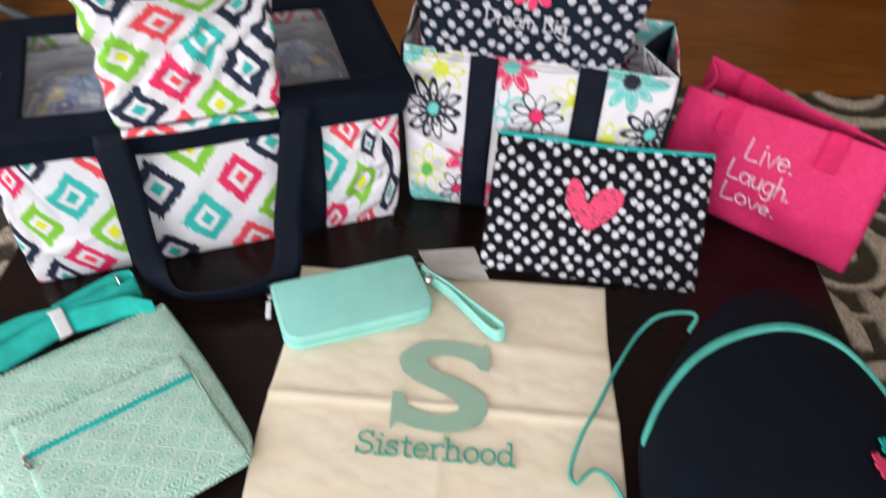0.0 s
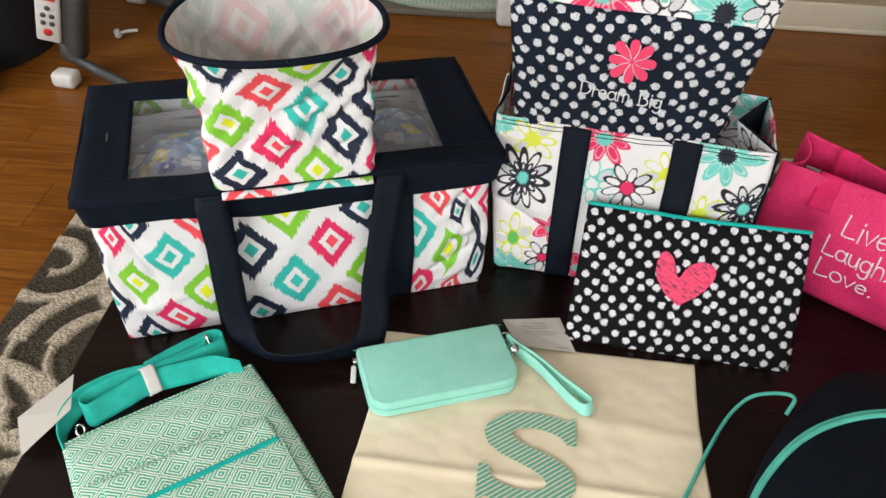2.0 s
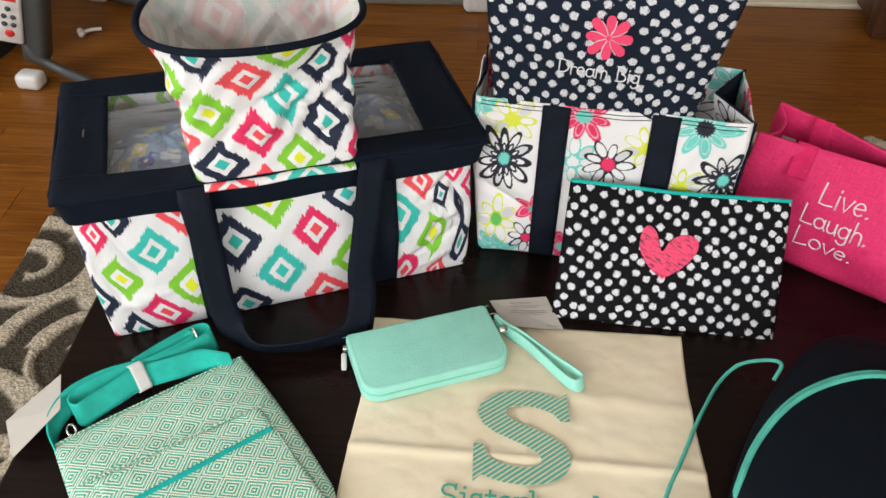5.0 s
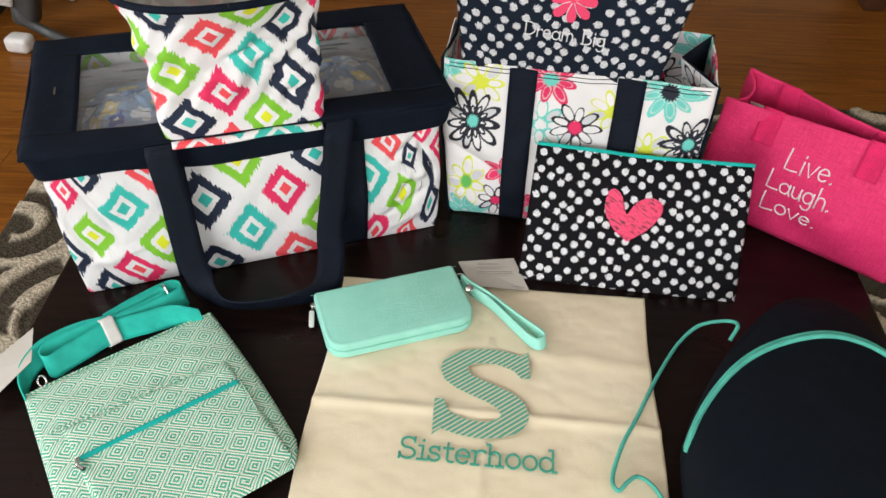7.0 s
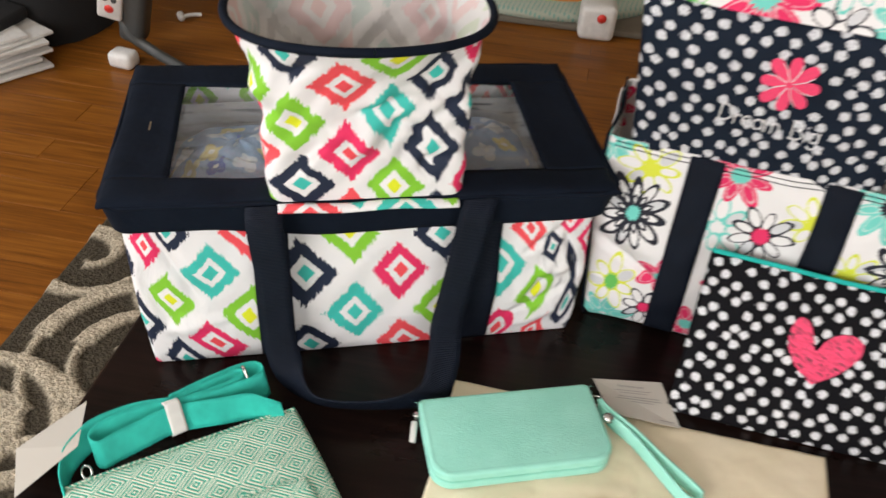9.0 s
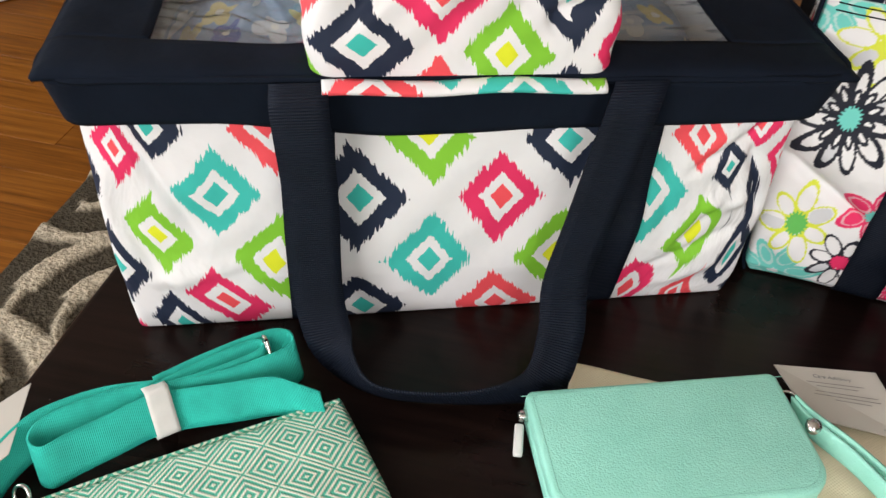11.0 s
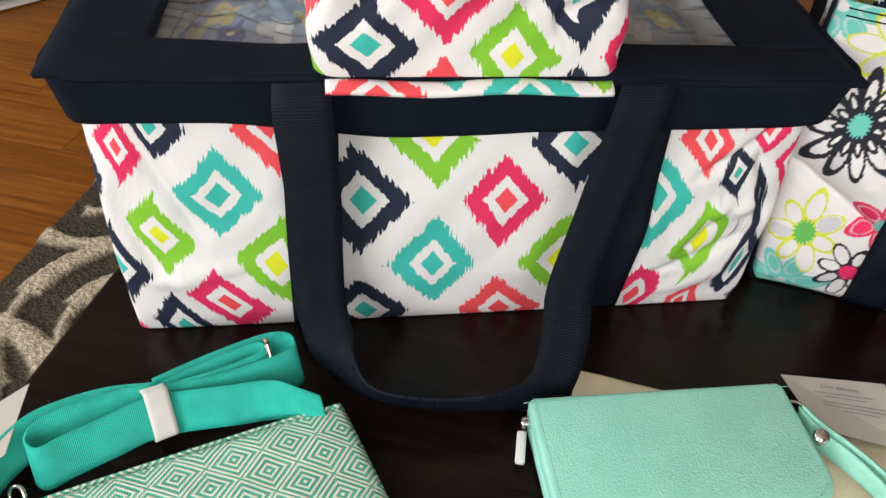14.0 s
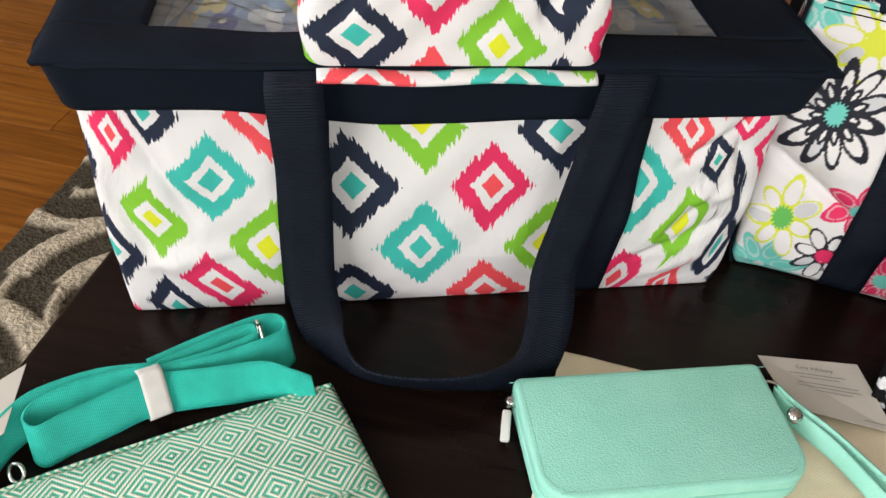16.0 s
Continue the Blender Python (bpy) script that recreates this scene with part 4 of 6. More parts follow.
floral_body, floral_at, floral_arc = bag_body("body", 0.306, 0.13, 0.233, 0.005, FLORAL_PROFILE, M_FLORAL, floral_tote, ripples=0.0022, seed=2.6, nu=1000, nv=260, creases=[(-0.155, 0.125, -0.075, 0.080, 0.0075, 0.006), (-0.150, 0.150, -0.080, 0.110, -0.0050, 0.012), (-0.150, 0.060, -0.090, 0.020, -0.0045, 0.014), (0.020, 0.200, 0.050, 0.120, 0.0030, 0.010), (0.150, 0.190, 0.085, 0.120, 0.0040, 0.008)], paint=floral(TOTE_FLOWERS), thick=0.0016)
boxed("base", (-0.13, 0.13, -0.05, 0.05, 0.001, 0.005), M_NAVY, floral_tote, bevel=0.001)
for _u in (-0.062, 0.062):
    band("strap_band", _u, 0.032, 0.0, floral_arc - 0.001, 0.0028, M_WEB_NAVY, floral_tote, floral_at)
_fpr = np.array(FLORAL_PROFILE)


def gusset_at(side, inset):
    """A side panel; the one at the open corner is folded inward along its middle."""
    deep = 0.040 if side > 0 else 0.006

    def place(U, V):
        fold = deep * (1 - np.abs(U) / 0.0645) * np.clip(V / 0.2335, 0, 1) ** 1.5
        return side * (0.1555 + np.interp(V, _fpr[:, 0], _fpr[:, 2]) - fold - inset), U, V

    return place


GUSSET_FLOWERS = [(-0.030, 0.205, 0.030, 8, BLACK, "line", ROSE), (0.034, 0.212, 0.032, 8, ROSE, "fill", AQUA), (-0.020, 0.140, 0.030, 7, AQUA, "fill", LEAF), (0.030, 0.100, 0.030, 8, CHART, "line", CHART)]
for _s in (-1, 1):
    surf("side_gusset", gusset_at(_s, 0.0), np.linspace(-0.0645, 0.0645, 31), np.linspace(0.003, 0.2335, 24), M_NAVY, floral_tote, "navy side panel", thick=0.0022)
    surf("gusset_lining", gusset_at(_s, 0.0026), np.linspace(-0.0630, 0.0630, 121), np.linspace(0.008, 0.2325, 200), M_FLORAL, floral_tote, "white side lining with printed flowers", paint=floral(GUSSET_FLOWERS))


for _v in (0.004, 0.009):
    _line = [tuple(float(c) for c in floral_at(np.array(u), np.array(floral_arc - _v))) for u in np.linspace(-0.147, 0.147, 40)]
    tube("hem_stitch", [(x, y - 0.0012, z) for x, y, z in _line], 0.0005, M_DARK_LINING, floral_tote, "dark stitching along the hem", n=100, sides=4)


def cushion(name, w, h, bulge, material, parent, label="", nu=90, nv=60, paint=None, taper=0.0, wave=0.0, seed=0.0):
    """A flat closed pouch standing in its x-z plane, front towards -y."""
    def place(U, V):
        front = U < w
        x = np.where(front, U - w / 2, 1.5 * w - U)
        k = np.clip(1 - (2 * x / w) ** 4, 0, 1) ** 0.5 * np.clip(1 - (2 * V / h - 1) ** 4, 0, 1) ** 0.5
        y = np.where(front, -1, 1) * bulge * k + wave * np.sin(x * 17 + seed) * (V / h) + ripple(x, V, V, 0.0011, 0.03, seed) * k
        return x * (1 + taper * (V / h - 0.5)), y, V

    us = np.concatenate([np.linspace(0, w, nu), np.linspace(w, 2 * w, nu)[1:-1]])
    return surf(name, place, us, np.linspace(0, h, nv), material, parent, label, wrap=True, paint=paint, lengths=(lambda U, V: np.where(U < w, U - w / 2, 1.5 * w - U), lambda U, V: V)), place


def bow(cx, cy, rx, ry, a0, a1, n=10):
    return [(cx + rx * math.cos(radians(a)), cy + ry * math.sin(radians(a))) for a in np.linspace(a0, a1, n)]


# a thin rounded hand: width and strokes of each letter, small letters one unit high
HAND = {
    "D": (1.35, [[(0.15, 0.0), (0.12, 1.6)], [(0.0, 1.6), (0.4, 1.62)] + bow(0.38, 0.82, 0.82, 0.80, 85, -85) + [(0.0, 0.0)]]),
    "B": (1.20, [[(0.15, 0.0), (0.12, 1.6)], [(0.0, 1.6)] + bow(0.5, 1.22, 0.45, 0.38, 90, -90) + bow(0.5, 0.42, 0.56, 0.42, 90, -90) + [(0.0, 0.0)]]),
    "L": (1.15, [[(0.10, 1.65), (0.04, 0.8), (0.02, 0.02), (0.5, 0.0), (1.0, 0.08)]]),
    "a": (1.05, [bow(0.45, 0.48, 0.42, 0.48, 20, 340, 14), [(0.86, 0.95), (0.84, 0.3), (0.98, 0.0)]]),
    "e": (1.00, [[(0.08, 0.52), (0.80, 0.56)] + bow(0.44, 0.50, 0.38, 0.48, 10, 310, 14)]),
    "g": (1.05, [bow(0.45, 0.50, 0.40, 0.46, 20, 340, 14), [(0.84, 0.95), (0.84, 0.0)] + bow(0.46, -0.2, 0.38, 0.38, -10, -150, 9)]),
    "h": (1.02, [[(0.12, 1.6), (0.12, 0.0)], [(0.12, 0.5)] + bow(0.46, 0.55, 0.34, 0.40, 160, 0, 8) + [(0.82, 0.0)]]),
    "i": (0.45, [[(0.18, 0.95), (0.18, 0.0)], [(0.18, 1.30), (0.20, 1.36)]]),
    "m": (1.55, [[(0.10, 0.95), (0.12, 0.0)], [(0.12, 0.55)] + bow(0.40, 0.58, 0.27, 0.36, 160, 0, 7) + [(0.67, 0.0)], [(0.67, 0.55)] + bow(0.96, 0.58, 0.29, 0.36, 160, 0, 7) + [(1.27, 0.0)]]),
    "o": (1.08, [bow(0.48, 0.48, 0.44, 0.48, 80, 440, 18)]),
    "r": (0.75, [[(0.12, 0.95), (0.12, 0.0)], [(0.12, 0.5)] + bow(0.46, 0.52, 0.32, 0.40, 160, 55, 6)]),
    "u": (1.02, [[(0.10, 0.95), (0.12, 0.35)] + bow(0.44, 0.34, 0.32, 0.34, 190, 350, 8) + [(0.80, 0.95)], [(0.80, 0.5), (0.86, 0.0)]]),
    "v": (0.98, [[(0.04, 0.95), (0.42, 0.0), (0.86, 0.98)]]),
    ".": (0.35, [[(0.12, 0.02), (0.18, 0.08)]]),
    " ": (0.75, []),
}


def hand_stitched(text, width, centre, slope, parent, cloth_ob, radius):
    """A stitched word on the front of a bag, each letter a raised thread that follows the cloth."""
    me = cloth_ob.data
    hull = BVHTree.FromPolygons([v.co[:] for v in me.vertices], [p.vertices[:] for p in me.polygons])
    k = width / sum(HAND[c][0] for c in text)
    pen = -width / 2
    for c in text:
        bm = bmesh.new()
        for stroke in HAND[c][1]:
            rows = []
            for x, y in stroke:
                px, pz = centre[0] + pen + x * k, centre[1] + (y - 0.65) * k
                pz += slope * (px - centre[0])
                hit = hull.ray_cast(Vector((px, -1.0, pz)), Vector((0, 1, 0)))[0]
                rows.append(Vector((px, (hit.y if hit else 0.0) - radius * 1.4, pz)))
            last = None
            for i, p in enumerate(rows):
                d = (rows[min(i + 1, len(rows) - 1)] - rows[max(i - 1, 0)]).normalized()
                side = Vector((d.z, 0, -d.x)).normalized() * radius
                tip = d * radius * (-1 if i == 0 else 1 if i == len(rows) - 1 else 0)
                ring = [bm.verts.new(p + tip + o) for o in (side, side * 0.5 + Vector((0, -radius * 0.7, 0)), -side * 0.5 + Vector((0, -radius * 0.7, 0)), -side, Vector((0, radius * 1.5, 0)))]
                if last:
                    for a in range(5):
                        bm.faces.new((last[a], last[(a + 1) % 5], ring[(a + 1) % 5], ring[a]))
                else:
                    bm.faces.new(ring)
                last = ring
            bm.faces.new(last[::-1])
        if HAND[c][1]:
            part("stitched_letter", bm, M_ST_WHITE, parent, "white stitched letter")
        else:
            bm.free()
        pen += HAND[c][0] * k


# ---- the dotted pouch that stands in the floral tote ----
dream = thing("dotted_pouch", "navy pouch with white dots, floral band and stitched pink flower", "pouch", pose(0.226, 1.158, 0.60, -3.0, 2.2, 0.8))
_dp, _dream_at = cushion("panel", 0.240, 0.222, 0.012, M_DOTS_NAVY, dream, taper=0.30, seed=0.5)
DREAM_FLOWERS = [(-0.044, 0.018, 0.050, 10, ROSE, "fill", AQUA), (0.092, 0.010, 0.046, 11, AQUA, "fill", BLACK), (0.028, 0.000, 0.030, 7, BLACK, "line", None), (0.024, 0.046, 0.032, 8, AQUA, "line", None), (-0.115, 0.038, 0.032, 7, BLACK, "line", None), (0.140, 0.022, 0.030, 7, BLACK, "line", None), (-0.105, -0.004, 0.02, 7, LEAF, "line", LEAF)]


def _band_at(U, V):
    front = U < 0.30
    x = np.where(front, U - 0.15, 0.45 - U)
    return x * (0.915 + 0.5 * V), np.where(front, -1, 1) * 0.009 * np.clip(1 - (x / 0.15) ** 6, 0, 1) + 0.004 * np.sin(x * 20), 0.221 + V


surf("floral_band", _band_at, np.concatenate([np.linspace(0, 0.3, 260), np.linspace(0.3, 0.6, 40)[1:-1]]), np.linspace(0, 0.05, 48), M_FLORAL, dream, "white band with printed flowers", wrap=True,
     paint=lambda U, V: floral(DREAM_FLOWERS)(np.where(U < 0.3, U - 0.15, 0.45 - U), V), lengths=(lambda U, V: np.where(U < 0.3, U - 0.15, 0.45 - U), lambda U, V: V))
tube("zip", [(-0.143, 0, 0.272), (-0.07, 0.0, 0.2725), (0.0, 0.002, 0.272), (0.07, 0.003, 0.2725), (0.143, 0.0, 0.272)], 0.0032, M_NAVY, dream, "dark zip edge", n=40)


def daisy_outline(r, n, pts=10):
    out = []
    for k in range(n):
        for t in np.linspace(-0.46, 0.46, pts):
            a = 2 * math.pi * (k + t) / n
            rr = r * (0.42 + 0.58 * (1 - abs(t / 0.5) ** 2.6)) * (0.96 + 0.05 * math.sin(k * 2.7))
            out.append((rr * math.cos(a), rr * math.sin(a)))
    return out


FRONT = pose(0, 0, 0, 90)  # a flat shape in x-y, stood up to face -y
_fl = flat_poly("stitched_flower", daisy_outline(0.027, 8), 0.0012, M_ST_PINK, dream, "pink stitched flower")
_fl.matrix_local = pose(0.003, -0.0135, 0.169) @ FRONT
_dl = [(x, y, 0.0014) for x, y in daisy_outline(0.0272, 8)]
tube("flower_outline", _dl + _dl[:1], 0.0006, M_ST_WHITE, dream, "white stitched outline", n=320, sides=4).matrix_local = _fl.matrix_local.copy()
_dc = flat_poly("flower_centre", [(0.0042 * math.cos(a), 0.0042 * math.sin(a)) for a in np.linspace(0, 2 * math.pi, 13)[:-1]], 0.0020, M_ST_WHITE, dream, "white stitched centre")
_dc.matrix_local = _fl.matrix_local.copy()
for _k in range(8):
    _a = 2 * math.pi * (_k + 0.5) / 8
    tube("stitch_line", [(0.003 + 0.003 * math.cos(_a), -0.0152, 0.169 + 0.003 * math.sin(_a)), (0.003 + 0.013 * math.cos(_a), -0.0152, 0.169 + 0.013 * math.sin(_a)), (0.003 + 0.021 * math.cos(_a + 0.12), -0.0152, 0.169 + 0.021 * math.sin(_a + 0.12))], 0.0005, M_ST_WHITE, dream, n=8, sides=4)
hand_stitched("Dream Big", 0.092, (0.000, 0.1275), -0.04, dream, _dp, 0.0008)

# ---- the black dotted zip pouch that leans on the tote ----
_pb, _pt = np.array([0.344, 1.047, 0.4515]), np.array([0.334, 1.129, 0.597])
_lean = math.degrees(math.atan2(_pt[1] - _pb[1], _pt[2] - _pb[2]))
zip_pouch = thing("zip_pouch", "black zip pouch with white dots and a pink stitched heart", "pouch", pose(*_pb, 0, 0, 2.6) @ pose(0, 0, 0, -_lean, 1.0, 0))
PH = 0.167
_pp2, _pouch_at = cushion("panel", 0.260, PH, 0.008, M_DOTS_BLACK, zip_pouch, seed=1.4, taper=-0.03)
ribbon("zip", [(-0.127, 0, PH + 0.001), (-0.06, 0.0005, PH - 0.0005), (0, -0.001, PH - 0.002), (0.06, 0.0, PH - 0.001), (0.127, 0, PH + 0.001)], (0, 1, 0.0), 0.008, 0.004, M_ZIP_TEAL, zip_pouch, "teal zip along the top")


def heart_outline(w, h, n=60):
    """A hand-drawn heart: a tall narrow lobe on one side, a broad one on the other."""
    loop = [(-0.05, -0.48), (0.25, -0.25), (0.43, -0.02), (0.50, 0.15), (0.475, 0.30), (0.34, 0.385), (0.16, 0.36), (0.01, 0.24), (-0.10, 0.04), (-0.165, 0.22), (-0.255, 0.43), (-0.373, 0.51), (-0.46, 0.43), (-0.50, 0.19), (-0.44, -0.05), (-0.28, -0.29), (-0.05, -0.48)]
    return [(float(p[0]) * w, float(p[1]) * h) for p in glide(loop, n)[:-1]]


_ht = flat_poly("stitched_heart", heart_outline(0.068, 0.063), 0.0012, M_SCRIBBLE, zip_pouch, "scribbled pink stitched heart")
_ht.matrix_local = pose(-0.006, -0.0095, 0.093) @ FRONT @ pose(0, 0, 0, 0, 0, 1)
_hl = [(x, y, 0.0016) for x, y in heart_outline(0.074, 0.068, 60)]
_ho = tube("heart_outline", _hl + _hl[:1], 0.0009, M_ST_PINK, zip_pouch, n=120, sides=5)
_ho.matrix_local = _ht.matrix_local.copy()
_sc = tube("scribble", [(-0.014, -0.036, 0.0030), (0.0, -0.029, 0.0030), (-0.006, -0.037, 0.0030), (0.008, -0.031, 0.0030), (0.004, -0.041, 0.0030), (0.018, -0.033, 0.0030), (0.012, -0.042, 0.0030), (0.026, -0.034, 0.0030), (0.034, -0.038, 0.0030)], 0.0007, M_ST_PINK, zip_pouch, n=70, sides=5)
_sc.matrix_local = _ht.matrix_local.copy()

# ---- the pink jute bag ----
PINK_A = -28.0
_px = np.array([math.cos(radians(PINK_A)), math.sin(radians(PINK_A))])
_py = np.array([-_px[1], _px[0]])
_pc = np.array([0.546, 1.181]) + 0.0385 * _py
pink_bag = thing("pink_bag", "bright pink jute bag with white stitched lettering", "bag", turned(_pc[0], _pc[1], TOP, PINK_A))
PINK_PROFILE = [(0.002, -0.004, 0.0), (0.012, 0.004, 0.0), (0.06, 0.010, 0.0), (0.12, 0.006, -0.002), (0.168, 0.0, -0.004)]


def _pink_lean(x, y, z):
    """The mouth gapes at one end and closes towards the other; the open end's gusset is folded in."""
    back = np.clip((y + 0.0385) / 0.077, 0, 1)
    up = np.clip((z - 0.07) / 0.098, 0, 1) ** 1.4
    shut = np.clip((x + 0.13) / 0.26, 0, 1)
    gusset = np.clip((-0.115 - x) / 0.016, 0, 1) * np.clip(1 - (y / 0.040) ** 2, 0, 1)
    y2 = y + up * ((1 - back) * (0.010 + 0.024 * shut) - back * 0.034 * shut)
    return x + 0.034 * gusset * up, y2, z + up * (back * (0.012 - 0.016 * shut) - 0.016 * gusset)


pink_body, pink_at, pink_arc = bag_body("body", 0.262, 0.077, 0.168, 0.006, PINK_PROFILE, M_JUTE, pink_bag, ripples=0.0022, seed=4.0, nv=50, thick=0.0025, lean=_pink_lean)
boxed("base", (-0.124, 0.124, -0.036, 0.036, 0.001, 0.005), M_JUTE, pink_bag, bevel=0.001)
for _x in (-0.064, 0.062):
    for _s in (-1, 1):
        _w0 = [(_x, _s * (0.0385 + o), z) for o, z in ((0.0120, 0.130), (0.0080, 0.148), (0.0045, 0.1625), (0.0, 0.1690), (-0.0045, 0.160), (-0.0055, 0.135), (-0.0060, 0.10))]
        ribbon("handle_tab", [tuple(float(c) for c in _pink_lean(np.array(a), np.array(b), np.array(c_))) for a, b, c_ in _w0], (1, 0, 0), 0.026, 0.002, M_PINK_WEB, pink_bag, n=40)
boxed("label", (-0.104, -0.086, 0.010, 0.011, 0.122, 0.150), M_PAPER, pink_bag, "small white sewn label", bevel=0, m=pose(0, 0, 0, 0, 0, 0))
for _t, _w, _x, _z in (("Live.", 0.060, 0.002, 0.119), ("Laugh.", 0.082, 0.000, 0.088), ("Love.", 0.072, -0.004, 0.056)):
    hand_stitched(_t, _w, (_x, _z), 0.0, pink_bag, pink_body, 0.0011)

# ---- the cream canvas cloth ----
cloth = thing("canvas_pillow_cover", "cream canvas pillow cover with green stitched lettering", "cover", turned(0.184, 1.0205, TOP, 5.2))


def _cloth(U, V):
    x = U * (1 + 0.012 * np.sin(V * 22 + 0.5)) + 0.035 * V * 0.3
    fold = 0.0032 * np.exp(-(((V + 0.194 + 0.02 * U) / 0.006) ** 2)) + 0.0010 * np.exp(-((U / 0.006) ** 2)) + 0.0016 * np.exp(-(((V + 0.10 + 0.08 * U) / 0.01) ** 2))
    puff = 0.0022 * np.clip(1 - (U / 0.182) ** 8, 0, 1) * np.clip(1 - ((V + 0.205) / 0.205) ** 8, 0, 1)
    return x, V, 0.0012 + puff + fold + np.abs(ripple(U, V, V, 0.0005, 0.028, 0.3))


surf("fabric", _cloth, np.linspace(-0.183, 0.183, 120), np.linspace(-0.41, 0, 130), M_CANVAS, cloth, thick=0.0012)


def on_cloth(x, y, z=0.0075, a=5.2):
    return cloth.matrix_world.inverted() @ pose(x, y, TOP + z, 0, 0, a)


writing("letter_s", "S", 0.12, M_STITCH_S, cloth, on_cloth(0.195, 0.854, 0.0080), width=0.098, bold=0.0022, depth=0.0004, label="large green letter in slanted stitched stripes", height=0.121)
_sm = on_cloth(0.195, 0.854, 0.0081)
for _q in ([(0.036, 0.050), (0.047, 0.0595), (0.0495, 0.022), (0.040, 0.021), (0.030, 0.034)], [(-0.052, -0.014), (-0.042, -0.014), (-0.034, -0.034), (-0.040, -0.049), (-0.051, -0.061)]):
    flat_poly("serif", _q if _q[0][0] < 0 else _q[::-1], 0.0007, M_STITCH_S, cloth).matrix_local = _sm

# the stitched word, each letter drawn with one thread-wide stroke and slab serifs
def arc(cx, cy, rx, ry, a0, a1, n=12):
    return [(cx + rx * math.cos(radians(a)), cy + ry * math.sin(radians(a))) for a in np.linspace(a0, a1, n)]


def bar(x, y, w=0.20):
    return [(x - w, y), (x + w, y)]


GLYPHS = {
    "S": (0.95, [arc(0.45, 1.08, 0.34, 0.36, 35, 270, 14) + arc(0.45, 0.36, 0.38, 0.36, 90, -145, 14), [(0.76, 1.46), (0.76, 1.12)], [(0.07, -0.02), (0.07, 0.36)]]),
    "i": (0.52, [[(0.04, 0.92), (0.26, 0.92), (0.26, 0.0)], bar(0.26, 0.0, 0.24), [(0.24, 1.26), (0.28, 1.32)]]),
    "s": (0.74, [arc(0.34, 0.71, 0.24, 0.23, 40, 270, 10) + arc(0.34, 0.24, 0.27, 0.24, 90, -145, 10), [(0.56, 0.96), (0.56, 0.72)], [(0.07, 0.0), (0.07, 0.25)]]),
    "t": (0.62, [[(0.26, 1.3), (0.26, 0.24)] + arc(0.46, 0.22, 0.20, 0.22, 190, 310, 8), [(0.04, 0.92), (0.54, 0.92)]]),
    "e": (0.82, [[(0.08, 0.50), (0.74, 0.50)] + arc(0.41, 0.47, 0.33, 0.47, 5, 320, 18)]),
    "r": (0.72, [[(0.04, 0.92), (0.22, 0.92), (0.22, 0.0)], bar(0.22, 0.0, 0.20), arc(0.52, 0.58, 0.30, 0.36, 165, 50, 9)]),
    "h": (0.98, [[(0.04, 1.45), (0.22, 1.45), (0.22, 0.0)], bar(0.22, 0.0), arc(0.48, 0.62, 0.26, 0.32, 170, 0, 9) + [(0.74, 0.0)], bar(0.74, 0.0)]),
    "o": (0.84, [arc(0.42, 0.47, 0.34, 0.47, 90, 450, 22)]),
    "d": (0.96, [arc(0.40, 0.47, 0.33, 0.47, 35, 325, 18), [(0.52, 1.45), (0.72, 1.45), (0.72, 0.0), (0.92, 0.0)]]),
}
WORD = "Sisterhood"
_wide = sum(GLYPHS[c][0] for c in WORD)
_gs = 0.160 / _wide
_cx = -0.080
for _c in WORD:
    bm = bmesh.new()
    for _stroke in GLYPHS[_c][1]:
        _p = [Vector((_cx + x * _gs, (y - 0.62) * _gs * 0.87, 0)) for x, y in _stroke]
        for _i, (_a, _b) in enumerate(zip(_p, _p[1:])):
            _d = (_b - _a).normalized() * 0.0008
            _n = Vector((-_d.y, _d.x, 0)) * (0.00125 / 0.0008)
            _lo = [bm.verts.new(v) for v in (_a - _d - _n, _b + _d - _n, _b + _d + _n, _a - _d + _n)]
            _hi = [bm.verts.new(v.co + Vector((0, 0, 0.0006 + 0.00006 * (_i % 7) + 0.0004 * GLYPHS[_c][1].index(_stroke))) - (v.co - (_a + _b) / 2) * 0.06) for v in _lo]
            bm.faces.new(_hi)
            for _k in range(4):
                bm.faces.new((_lo[_k], _lo[(_k + 1) % 4], _hi[(_k + 1) % 4], _hi[_k]))
    part("stitched_letter", bm, M_ST_GREEN, cloth, "green stitched slab letter", smooth=False).matrix_local = on_cloth(0.200, 0.773, 0.0066, 4.0)
    _cx += GLYPHS[_c][0] * _gs

# ---- the mint wallet with its wrist strap ----
_wl, _wr = np.array([-0.021, 0.947]), np.array([0.131, 1.027])
WA = math.degrees(math.atan2(*(_wr - _wl)[::-1]))
_wx = (_wr - _wl) / np.linalg.norm(_wr - _wl)
_wy = np.array([-_wx[1], _wx[0]])
_wc = (_wl + _wr) / 2 - 0.046 * _wy
wallet = thing("wallet", "mint pebbled leather zip-around wallet lying on the canvas cover", "wallet", turned(_wc[0], _wc[1], TOP + 0.006, WA))
WW, WD = 0.172, 0.092


def rounded_rect(w, d, rf, rb):
    pts = []
    for cx, cy, r, a0 in ((w / 2, -d / 2, rf, -90), (w / 2, d / 2, rb, 0), (-w / 2, d / 2, rb, 90), (-w / 2, -d / 2, rf, 180)):
        for a in np.linspace(a0, a0 + 90, 8):
            pts.append((cx - math.copysign(r, cx) + r * math.cos(radians(a)), cy - math.copysign(r, cy) + r * math.sin(radians(a))))
    return pts


